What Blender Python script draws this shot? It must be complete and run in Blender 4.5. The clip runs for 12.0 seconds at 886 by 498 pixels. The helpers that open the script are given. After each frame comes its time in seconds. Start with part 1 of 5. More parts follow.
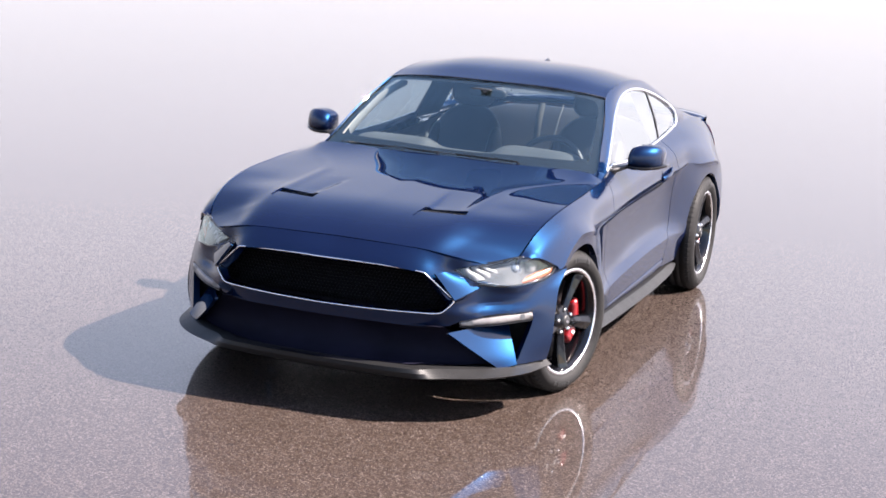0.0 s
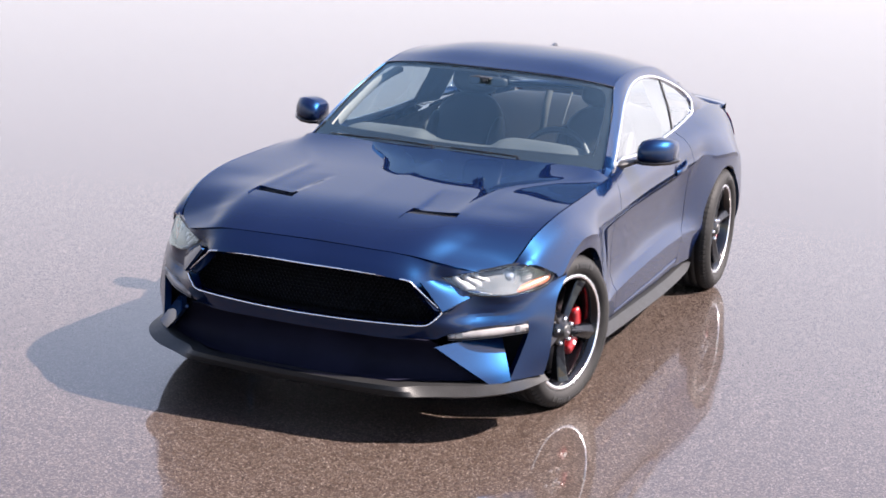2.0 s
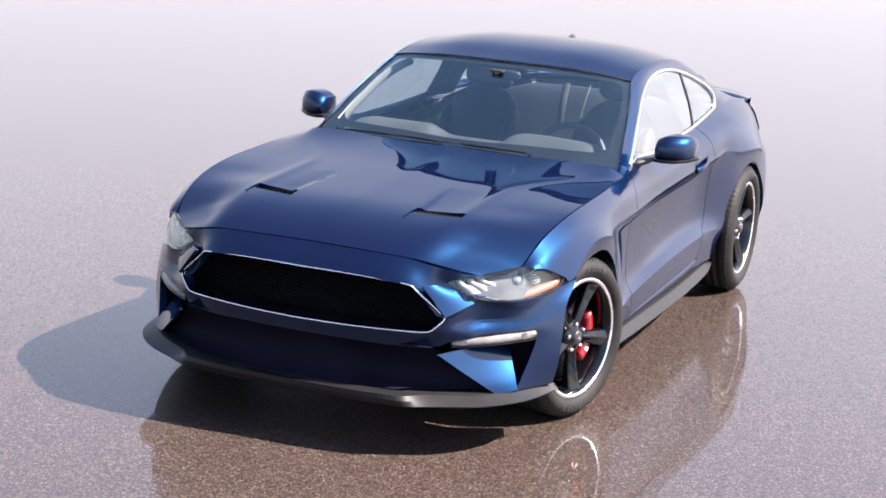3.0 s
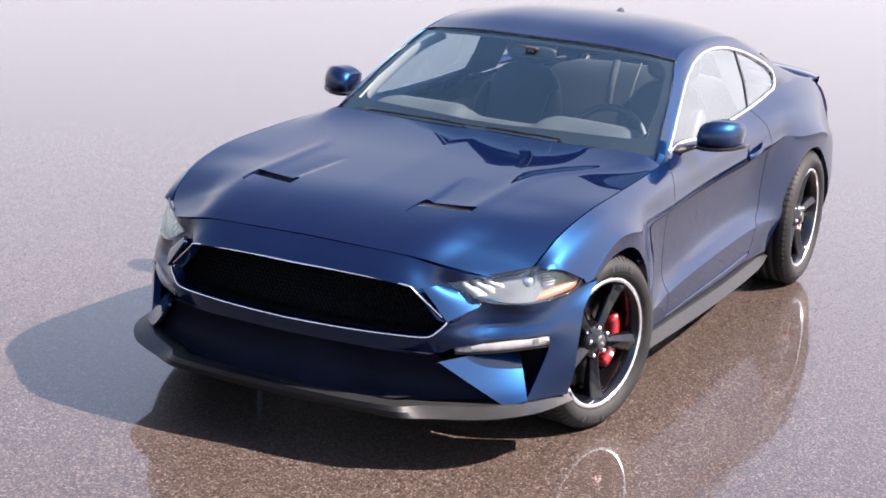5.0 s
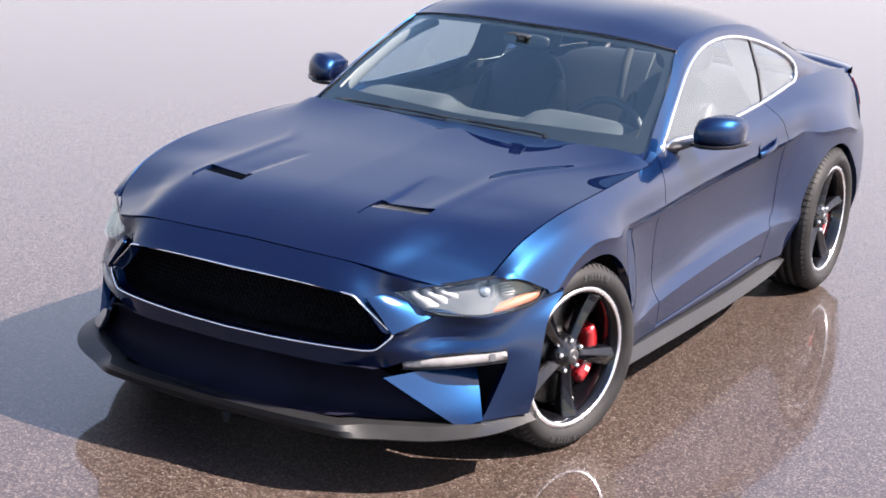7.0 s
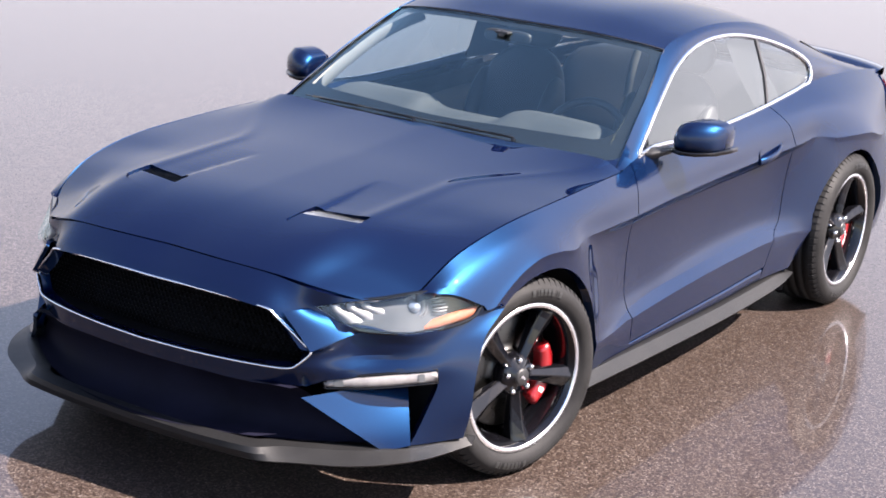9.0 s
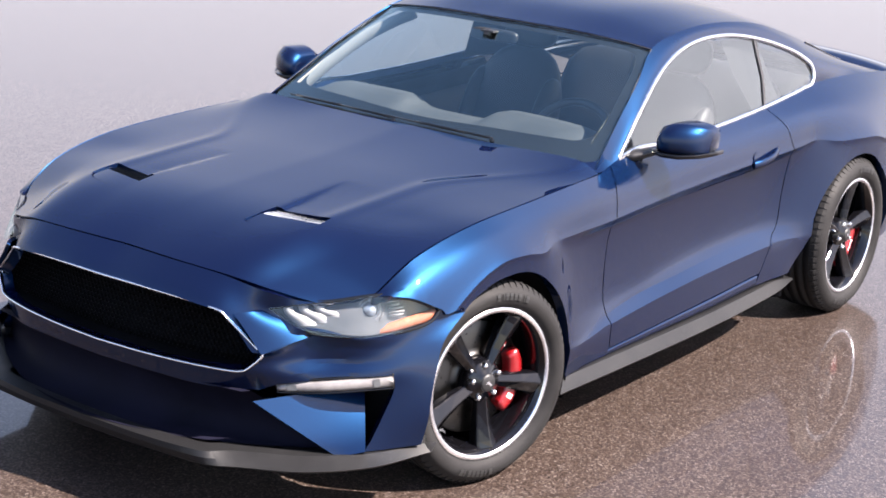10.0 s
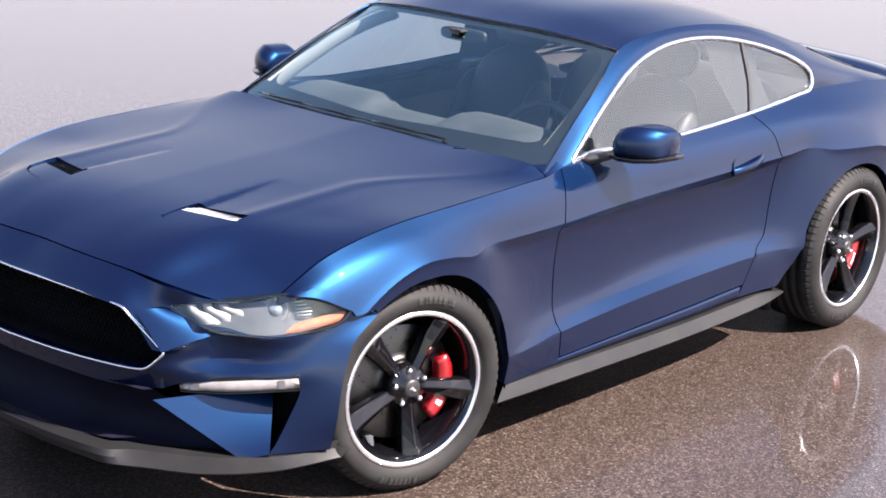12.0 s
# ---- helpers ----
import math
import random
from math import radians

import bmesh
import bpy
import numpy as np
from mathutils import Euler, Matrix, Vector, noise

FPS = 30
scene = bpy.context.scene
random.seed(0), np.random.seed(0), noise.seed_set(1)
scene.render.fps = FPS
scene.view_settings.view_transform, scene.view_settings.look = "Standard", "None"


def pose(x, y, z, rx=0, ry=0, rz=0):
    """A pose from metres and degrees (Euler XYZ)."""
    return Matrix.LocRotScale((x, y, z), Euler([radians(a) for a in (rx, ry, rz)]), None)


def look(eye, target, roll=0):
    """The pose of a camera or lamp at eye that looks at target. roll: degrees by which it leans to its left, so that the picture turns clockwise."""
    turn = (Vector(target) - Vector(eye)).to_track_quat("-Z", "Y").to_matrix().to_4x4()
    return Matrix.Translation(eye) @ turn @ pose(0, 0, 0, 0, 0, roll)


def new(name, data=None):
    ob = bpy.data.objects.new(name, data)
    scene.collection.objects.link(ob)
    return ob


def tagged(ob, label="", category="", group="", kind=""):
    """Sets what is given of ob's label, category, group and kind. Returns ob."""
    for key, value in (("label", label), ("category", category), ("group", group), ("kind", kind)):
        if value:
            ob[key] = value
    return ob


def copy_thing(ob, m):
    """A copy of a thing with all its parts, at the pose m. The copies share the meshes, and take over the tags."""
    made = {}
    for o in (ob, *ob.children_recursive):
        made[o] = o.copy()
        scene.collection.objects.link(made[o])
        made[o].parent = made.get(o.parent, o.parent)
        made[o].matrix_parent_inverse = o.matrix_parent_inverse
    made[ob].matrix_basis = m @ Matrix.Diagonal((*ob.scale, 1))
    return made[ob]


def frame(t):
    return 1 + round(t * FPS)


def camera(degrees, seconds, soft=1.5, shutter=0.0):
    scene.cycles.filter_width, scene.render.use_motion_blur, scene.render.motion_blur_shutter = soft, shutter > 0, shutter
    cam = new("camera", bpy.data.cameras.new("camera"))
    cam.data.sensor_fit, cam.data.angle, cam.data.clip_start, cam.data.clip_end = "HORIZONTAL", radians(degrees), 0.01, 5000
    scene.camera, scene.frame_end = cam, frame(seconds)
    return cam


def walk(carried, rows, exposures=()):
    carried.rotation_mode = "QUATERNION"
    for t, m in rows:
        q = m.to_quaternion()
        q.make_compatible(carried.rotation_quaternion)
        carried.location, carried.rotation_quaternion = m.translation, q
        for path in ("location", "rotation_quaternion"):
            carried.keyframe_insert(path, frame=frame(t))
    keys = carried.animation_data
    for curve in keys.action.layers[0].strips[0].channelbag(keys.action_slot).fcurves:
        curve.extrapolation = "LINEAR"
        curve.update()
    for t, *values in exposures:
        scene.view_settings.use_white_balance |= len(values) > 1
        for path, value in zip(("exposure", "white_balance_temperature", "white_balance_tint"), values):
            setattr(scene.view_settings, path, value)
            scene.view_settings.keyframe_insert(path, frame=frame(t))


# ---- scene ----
cam = camera(27.44, 12.0, soft=1.7)
walk(cam, [
    (0.0, look((7.9760, 3.1030, 2.2809), (2.4385, 1.1092, 1.1143), 3.856)),
    (0.5, look((7.8074, 3.0814, 2.2878), (2.2786, 1.0777, 1.0970), 3.789)),
    (1.0, look((7.6371, 3.0615, 2.2943), (2.1193, 1.0428, 1.0785), 3.854)),
    (1.5, look((7.4640, 3.0445, 2.2989), (1.9608, 1.0017, 1.0572), 3.701)),
    (2.0, look((7.2890, 3.0302, 2.2976), (1.8032, 0.9536, 1.0351), 3.875)),
    (2.5, look((7.1111, 3.0184, 2.2946), (1.6473, 0.8980, 1.0098), 3.944)),
    (3.0, look((6.9312, 3.0081, 2.2916), (1.4934, 0.8373, 0.9810), 3.988)),
    (5.0, look((6.2212, 3.1147, 2.3086), (0.9574, 0.6312, 0.8510), 4.067)),
    (5.5, look((6.0508, 3.1657, 2.3094), (0.8340, 0.6017, 0.8223), 4.001)),
    (6.0, look((5.8800, 3.2181, 2.3094), (0.7063, 0.5820, 0.7982), 3.994)),
    (6.5, look((5.7104, 3.2725, 2.3080), (0.5767, 0.5699, 0.7780), 3.868)),
    (7.0, look((5.5436, 3.3273, 2.3071), (0.4479, 0.5627, 0.7608), 4.087)),
    (9.0, look((4.8782, 3.6427, 2.3103), (0.0064, 0.5302, 0.7048), 4.062)),
    (9.5, look((4.7287, 3.7506, 2.3044), (-0.0762, 0.5373, 0.6955), 4.002)),
    (10.0, look((4.5815, 3.8606, 2.2988), (-0.1545, 0.5486, 0.6862), 3.944)),
    (10.5, look((4.4385, 3.9729, 2.2925), (-0.2273, 0.5635, 0.6780), 3.871)),
    (11.0, look((4.3007, 4.0873, 2.2850), (-0.2931, 0.5811, 0.6713), 3.866)),
    (11.5, look((4.1679, 4.2037, 2.2767), (-0.3502, 0.5991, 0.6662), 3.849)),
    (12.0, look((4.0407, 4.3212, 2.2672), (-0.4019, 0.6202, 0.6654), 3.841)),
], exposures=[(0.0, 2.27, 6800, 19), (12.0, 2.27, 6800, 19)])

# ---------------------------------------------------------------- light
SUN = Vector((-0.19, 0.645, 0.742)).normalized()
world = bpy.data.worlds.new("sky")
scene.world = world
world.use_nodes = True
wn, wl = world.node_tree.nodes, world.node_tree.links
sky = wn.new("ShaderNodeTexSky")
sky.sky_type, sky.sun_disc = "NISHITA", False
sky.sun_elevation = math.asin(SUN.z)
sky.sun_rotation = math.atan2(SUN.x, SUN.y)
sky.air_density, sky.dust_density, sky.ozone_density = 1.0, 1.0, 2.5
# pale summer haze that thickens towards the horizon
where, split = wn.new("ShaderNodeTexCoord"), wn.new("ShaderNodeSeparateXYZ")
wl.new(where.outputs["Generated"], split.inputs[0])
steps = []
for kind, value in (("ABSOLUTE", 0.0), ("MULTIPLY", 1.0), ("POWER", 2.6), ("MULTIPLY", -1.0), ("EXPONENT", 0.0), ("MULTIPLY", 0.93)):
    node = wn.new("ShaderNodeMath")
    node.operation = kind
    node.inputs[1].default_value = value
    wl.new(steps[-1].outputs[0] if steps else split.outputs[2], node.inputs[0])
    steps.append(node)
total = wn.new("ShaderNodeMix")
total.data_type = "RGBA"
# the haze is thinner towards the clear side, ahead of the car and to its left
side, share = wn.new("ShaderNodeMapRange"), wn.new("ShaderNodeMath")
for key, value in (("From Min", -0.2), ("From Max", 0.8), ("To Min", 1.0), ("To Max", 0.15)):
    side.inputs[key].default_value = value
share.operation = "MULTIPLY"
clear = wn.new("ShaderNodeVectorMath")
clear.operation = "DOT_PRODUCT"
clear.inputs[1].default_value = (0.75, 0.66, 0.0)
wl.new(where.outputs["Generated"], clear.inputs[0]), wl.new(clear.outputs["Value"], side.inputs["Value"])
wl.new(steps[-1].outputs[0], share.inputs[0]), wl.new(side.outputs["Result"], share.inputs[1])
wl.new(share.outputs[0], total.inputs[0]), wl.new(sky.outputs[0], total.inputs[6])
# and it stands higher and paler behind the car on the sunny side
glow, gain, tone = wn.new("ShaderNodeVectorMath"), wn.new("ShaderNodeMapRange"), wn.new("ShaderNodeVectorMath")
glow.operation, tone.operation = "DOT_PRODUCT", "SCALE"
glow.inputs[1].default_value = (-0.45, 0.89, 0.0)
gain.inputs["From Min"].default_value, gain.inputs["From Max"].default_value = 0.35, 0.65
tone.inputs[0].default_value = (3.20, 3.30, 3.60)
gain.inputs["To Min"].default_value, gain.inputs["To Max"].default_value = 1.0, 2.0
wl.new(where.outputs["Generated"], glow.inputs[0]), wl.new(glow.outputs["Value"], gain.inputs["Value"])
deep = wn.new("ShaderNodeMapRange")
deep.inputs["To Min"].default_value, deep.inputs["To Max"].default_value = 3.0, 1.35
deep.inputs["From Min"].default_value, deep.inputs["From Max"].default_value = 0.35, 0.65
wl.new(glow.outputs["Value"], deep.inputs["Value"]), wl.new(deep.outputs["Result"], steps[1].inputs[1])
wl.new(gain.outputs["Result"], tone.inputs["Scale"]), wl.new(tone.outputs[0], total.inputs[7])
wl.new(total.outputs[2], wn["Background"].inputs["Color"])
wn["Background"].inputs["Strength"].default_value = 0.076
sun = new("sun", bpy.data.lights.new("sun", "SUN"))
sun.data.energy, sun.data.angle, sun.data.color = 5.0, radians(0.6), (1.0, 0.95, 0.88)
sun.matrix_world = look((0, 0, 0), -SUN)


# ---------------------------------------------------------------- materials
class Mat:
    """A small wrapper round a node material with one Principled shader."""

    def __init__(self, name, color=(0.5, 0.5, 0.5), rough=0.5, metal=0.0, **inputs):
        self.m = bpy.data.materials.new(name)
        self.m.use_nodes = True
        self.n, self.l = self.m.node_tree.nodes, self.m.node_tree.links
        self.p = self.n["Principled BSDF"]
        self.set("Base Color", (*color, 1)), self.set("Roughness", rough), self.set("Metallic", metal)
        for key, value in inputs.items():
            self.set(key.replace("_", " "), value)
        self.color = color
        self.coord = self.n.new("ShaderNodeTexCoord").outputs["Object"]

    def set(self, key, value):
        self.p.inputs[key].default_value = value

    def noise(self, scale, detail=4.0, rough=0.6, stretch=(1, 1, 1)):
        node = self.n.new("ShaderNodeTexNoise")
        node.inputs["Scale"].default_value, node.inputs["Detail"].default_value, node.inputs["Roughness"].default_value = scale, detail, rough
        mapping = self.n.new("ShaderNodeMapping")
        mapping.inputs["Scale"].default_value = stretch
        self.l.new(self.coord, mapping.inputs["Vector"])
        self.l.new(mapping.outputs[0], node.inputs["Vector"])
        return node.outputs["Fac"]

    def ramp(self, value, stops):
        node = self.n.new("ShaderNodeValToRGB")
        el = node.color_ramp.elements
        while len(el) < len(stops):
            el.new(0.5)
        for e, (pos, c) in zip(el, stops):
            e.position, e.color = pos, (*c, 1) if len(c) == 3 else c
        self.l.new(value, node.inputs["Fac"])
        return node.outputs["Color"]

    def range(self, value, a, b, lo, hi):
        node = self.n.new("ShaderNodeMapRange")
        for key, v in (("From Min", a), ("From Max", b), ("To Min", lo), ("To Max", hi)):
            node.inputs[key].default_value = v
        self.l.new(value, node.inputs["Value"])
        return node.outputs["Result"]

    def mix(self, fac, a, b, blend="MIX"):
        node = self.n.new("ShaderNodeMix")
        node.data_type, node.blend_type = "RGBA", blend
        for key, v in ((0, fac), (6, a), (7, b)):
            if isinstance(v, (tuple, float, int)):
                node.inputs[key].default_value = v
            else:
                self.l.new(v, node.inputs[key])
        return node.outputs[2]

    def bump(self, height, strength, distance):
        node = self.n.new("ShaderNodeBump")
        node.inputs["Strength"].default_value, node.inputs["Distance"].default_value = strength, distance
        self.l.new(height, node.inputs["Height"])
        return node.outputs["Normal"]

    def to(self, key, value):
        self.l.new(value, self.p.inputs[key])
        return self


def vary(mat, scale=3.0, amount=0.25, rough=(0.0, 0.0), bump=0.0, bump_scale=400.0):
    """Two scales of colour drift, uneven gloss and a fine grain."""
    big, fine = mat.noise(scale), mat.noise(scale * 40)
    c = mat.color
    dark = tuple(v * (1 - amount) for v in c)
    light = tuple(min(1, v * (1 + amount)) for v in c)
    col = mat.ramp(big, [(0.3, dark), (0.7, light)])
    mat.to("Base Color", mat.mix(mat.range(fine, 0.3, 0.7, 0.0, amount), col, (*[v * 0.7 for v in c], 1)))
    if rough[1]:
        mat.to("Roughness", mat.range(big, 0.3, 0.7, *rough))
    if bump:
        mat.to("Normal", mat.bump(mat.noise(bump_scale, 3), bump, 0.001))
    return mat


def make_paint():
    """Metallic paint: a blue flake layer with a firm sheen under a clear, hard coat."""
    m = Mat("blue_metallic_paint", (0.0010, 0.0009, 0.0080), 0.6, 0.0, Specular_IOR_Level=0.0)
    flake = m.n.new("ShaderNodeTexVoronoi")
    flake.inputs["Scale"].default_value = 1500
    m.l.new(m.coord, flake.inputs["Vector"])
    drift = m.noise(1.7, 2)
    a = m.ramp(drift, [(0.3, (0.0014, 0.0148, 0.0410)), (0.7, (0.0018, 0.0164, 0.0455))])
    tone = m.mix(m.range(flake.outputs["Distance"], 0.1, 0.8, 0.0, 0.5), a, (0.0026, 0.0220, 0.0590, 1))
    sheen, coat = m.n.new("ShaderNodeBsdfAnisotropic"), m.n.new("ShaderNodeBsdfAnisotropic")
    sheen.distribution, coat.distribution = "GGX", "GGX"
    m.l.new(tone, sheen.inputs["Color"])
    m.l.new(m.range(m.noise(2.3, 3), 0.3, 0.7, 0.385, 0.410), sheen.inputs["Roughness"])
    m.l.new(m.range(m.noise(5.0, 5), 0.35, 0.75, 0.004, 0.014), coat.inputs["Roughness"])
    both, fresnel, top = m.n.new("ShaderNodeAddShader"), m.n.new("ShaderNodeFresnel"), m.n.new("ShaderNodeMixShader")
    fresnel.inputs["IOR"].default_value = 1.47
    m.l.new(m.p.outputs[0], both.inputs[0]), m.l.new(sheen.outputs[0], both.inputs[1])
    m.l.new(fresnel.outputs[0], top.inputs[0]), m.l.new(both.outputs[0], top.inputs[1]), m.l.new(coat.outputs[0], top.inputs[2])
    m.l.new(top.outputs[0], m.n["Material Output"].inputs["Surface"])
    return m.m


def make_glass(name, tint, normal=0.05, cast=(0.86, 1.0, 0.98)):
    """A thin pane: it lets light straight through and mirrors more the flatter it is seen."""
    m = bpy.data.materials.new(name)
    m.use_nodes = True
    n, l = m.node_tree.nodes, m.node_tree.links
    n.remove(n["Principled BSDF"])
    clear, gloss, mixer, tilt = n.new("ShaderNodeBsdfTransparent"), n.new("ShaderNodeBsdfGlossy"), n.new("ShaderNodeMixShader"), n.new("ShaderNodeLayerWeight")
    power, scale = n.new("ShaderNodeMath"), n.new("ShaderNodeMapRange")
    power.operation, power.inputs[1].default_value = "POWER", 4.0
    scale.inputs["To Min"].default_value = normal
    gloss.inputs["Color"].default_value = (*cast, 1)
    clear.inputs[0].default_value, gloss.inputs["Roughness"].default_value, tilt.inputs["Blend"].default_value = (*tint, 1), 0.012, 0.5
    l.new(tilt.outputs["Facing"], power.inputs[0]), l.new(power.outputs[0], scale.inputs["Value"]), l.new(scale.outputs["Result"], mixer.inputs[0])
    l.new(clear.outputs[0], mixer.inputs[1]), l.new(gloss.outputs[0], mixer.inputs[2])
    l.new(mixer.outputs[0], n["Material Output"].inputs["Surface"])
    return m


PAINT = make_paint()
BLACK_GLOSS = vary(Mat("gloss_black", (0.003, 0.003, 0.004), 0.04, 0.0), 4, 0.3, (0.02, 0.05)).m
BLACK_SATIN = vary(Mat("satin_black_plastic", (0.012, 0.012, 0.013), 0.45), 6, 0.3, (0.38, 0.55), 0.25, 900).m
SPLITTER = vary(Mat("dark_grey_plastic", (0.0085, 0.0086, 0.0092), 0.5, 0.0, Specular_IOR_Level=0.30), 6, 0.15, (0.42, 0.55), 0.2, 900).m
DARK = vary(Mat("matt_black", (0.010, 0.010, 0.012), 0.8, 0.0, Specular_IOR_Level=0.12), 6, 0.3).m
GRILLE_BLACK = vary(Mat("black_grille_plastic", (0.0035, 0.0035, 0.0042), 0.6, 0.0, Specular_IOR_Level=0.10), 6, 0.3, (0.5, 0.7)).m
INTAKE = vary(Mat("dark_intake_plastic", (0.008, 0.008, 0.016), 0.6, 0.0, Specular_IOR_Level=0.04), 6, 0.3, (0.5, 0.7)).m
CHROME = vary(Mat("satin_bright_trim", (0.82, 0.82, 0.83), 0.16, 1.0), 8, 0.05, (0.12, 0.22)).m
RIM_LIP = vary(Mat("machined_lip", (0.80, 0.80, 0.82), 0.22, 1.0), 8, 0.06, (0.18, 0.3)).m
MESH = vary(Mat("vent_mesh_metal", (0.010, 0.012, 0.016), 0.33, 0.9), 9, 0.1).m
STEEL = vary(Mat("brake_steel", (0.07, 0.069, 0.068), 0.36, 1.0), 9, 0.15, (0.26, 0.42)).m
RED = vary(Mat("red_caliper_paint", (0.20, 0.0055, 0.0075), 0.28, 0.0, Coat_Weight=0.5), 9, 0.2, (0.22, 0.34)).m
WHITE = vary(Mat("white_print", (0.78, 0.78, 0.78), 0.5), 9, 0.08).m
RUBBER = vary(Mat("tyre_rubber", (0.0155, 0.0152, 0.0155), 0.72, 0.0, Specular_IOR_Level=0.15), 7, 0.35, (0.5, 0.72), 0.35, 700).m
RUBBER_MARK = vary(Mat("raised_rubber", (0.012, 0.012, 0.012), 0.45), 7, 0.3).m
GLASS = make_glass("windscreen_glass", (0.78, 0.90, 0.92), 0.13, (0.74, 0.98, 1.0))
SIDE_GLASS = make_glass("side_glass", (0.76, 0.80, 0.80), 0.12, (0.94, 0.98, 0.98))
LENS = make_glass("clear_lens", (0.93, 0.95, 0.96))
FRIT = vary(Mat("black_glass_border", (0.010, 0.011, 0.012), 0.6, 0.0, Specular_IOR_Level=0.0), 6, 0.3).m
LAMP_SILVER = vary(Mat("lamp_reflector", (0.42, 0.43, 0.45), 0.3, 0.7), 20, 0.2, (0.18, 0.34)).m
LAMP_BODY = vary(Mat("lamp_housing", (0.060, 0.064, 0.068), 0.40, 0.0), 20, 0.2, (0.3, 0.5)).m
LAMP_WHITE = vary(Mat("white_light_bar", (0.22, 0.22, 0.22), 0.3), 20, 0.08, (0.22, 0.36)).m
AMBER = vary(Mat("amber_lens", (0.34, 0.12, 0.07), 0.25), 20, 0.2, (0.15, 0.3)).m
TAIL_RED = vary(Mat("tail_lamp_red", (0.10, 0.006, 0.008), 0.12), 20, 0.2).m
LEATHER = vary(Mat("black_leather", (0.022, 0.022, 0.024), 0.5), 5, 0.3, (0.42, 0.6), 0.4, 500).m
DASH = vary(Mat("grey_soft_plastic", (0.030, 0.033, 0.034), 0.6), 5, 0.2, (0.5, 0.7), 0.4, 800).m
PALE_TRIM = vary(Mat("pale_belt_trim", (0.115, 0.112, 0.105), 0.6), 8, 0.15).m
FOG_GLASS = vary(Mat("fog_lamp_face", (0.20, 0.19, 0.187), 0.14, 0.1), 30, 0.2, (0.08, 0.2)).m
HEADLINER = vary(Mat("grey_headliner", (0.42, 0.41, 0.40), 0.85), 8, 0.1).m


def make_asphalt():
    """Brown stone chips under a thin, clear, faintly rippled film of water."""
    m = Mat("wet_asphalt", (0.10, 0.08, 0.07), 0.45, 0.0, Specular_IOR_Level=0.12, Coat_Weight=1.0, Coat_IOR=1.34)
    grit = m.n.new("ShaderNodeTexVoronoi")
    grit.inputs["Scale"].default_value = 165
    m.l.new(m.coord, grit.inputs["Vector"])
    stone = m.n.new("ShaderNodeTexVoronoi")
    stone.inputs["Scale"].default_value = 75
    m.l.new(m.coord, stone.inputs["Vector"])
    sep = m.n.new("ShaderNodeSeparateColor")
    m.l.new(grit.outputs["Color"], sep.inputs[0])
    base = m.ramp(sep.outputs[0], [(0.0, (0.0104, 0.0074, 0.0059)), (0.40, (0.0296, 0.0200, 0.0163)), (0.72, (0.0607, 0.0437, 0.0355)), (0.93, (0.0999, 0.0784, 0.0681)), (1.0, (0.1480, 0.1221, 0.1110))])
    patches = m.noise(0.35, 5, 0.6)
    # away from the car the colour evens out, as distance blurs the chips
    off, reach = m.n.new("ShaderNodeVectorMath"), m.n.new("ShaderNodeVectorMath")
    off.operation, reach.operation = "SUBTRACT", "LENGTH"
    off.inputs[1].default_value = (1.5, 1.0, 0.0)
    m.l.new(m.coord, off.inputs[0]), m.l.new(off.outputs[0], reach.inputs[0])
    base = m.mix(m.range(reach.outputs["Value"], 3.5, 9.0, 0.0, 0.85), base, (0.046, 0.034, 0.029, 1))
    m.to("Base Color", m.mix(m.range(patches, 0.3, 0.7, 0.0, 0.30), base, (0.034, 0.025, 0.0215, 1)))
    height = m.mix(0.25, m.range(stone.outputs["Distance"], 0.0, 0.7, 1.0, 0.0), m.noise(170, 2))
    m.to("Normal", m.bump(height, 0.14, 0.004))
    # the film of water: calm, with small ripples, thinner in places
    wet = m.noise(0.22, 4, 0.55, (1, 0.45, 1))
    m.to("Coat Roughness", m.range(wet, 0.36, 0.64, 0.02, 0.075))
    n1 = m.bump(height, 0.002, 0.003)
    node = m.n.new("ShaderNodeBump")
    node.inputs["Strength"].default_value, node.inputs["Distance"].default_value = 0.016, 0.003
    m.l.new(m.noise(16, 3), node.inputs["Height"]), m.l.new(n1, node.inputs["Normal"])
    m.to("Coat Normal", node.outputs["Normal"])
    return m.m


ASPHALT = make_asphalt()


# ---------------------------------------------------------------- building tools
def flow(points, n=12):
    """A smooth dense line through a few points (centripetal)."""
    c = np.asarray(points, float)
    c = np.vstack([2 * c[0] - c[1], c, 2 * c[-1] - c[-2]])
    k = np.concatenate([[0], np.cumsum(np.sqrt(np.linalg.norm(np.diff(c, axis=0), axis=1)) + 1e-6)])
    out = []
    for i in range(1, len(c) - 2):
        t = np.linspace(k[i], k[i + 1], n, endpoint=False)[:, None]
        out.append(bend(c[i - 1], c[i], c[i + 1], c[i + 2], k[i - 1], k[i], k[i + 1], k[i + 2], t))
    return np.vstack(out + [c[-2][None]])


def bend(p0, p1, p2, p3, k0, k1, k2, k3, t):
    a1 = (k1 - t) / (k1 - k0) * p0 + (t - k0) / (k1 - k0) * p1
    a2 = (k2 - t) / (k2 - k1) * p1 + (t - k1) / (k2 - k1) * p2
    a3 = (k3 - t) / (k3 - k2) * p2 + (t - k2) / (k3 - k2) * p3
    b1 = (k2 - t) / (k2 - k0) * a1 + (t - k0) / (k2 - k0) * a2
    b2 = (k3 - t) / (k3 - k1) * a2 + (t - k1) / (k3 - k1) * a3
    return (k2 - t) / (k2 - k1) * b1 + (t - k1) / (k2 - k1) * b2


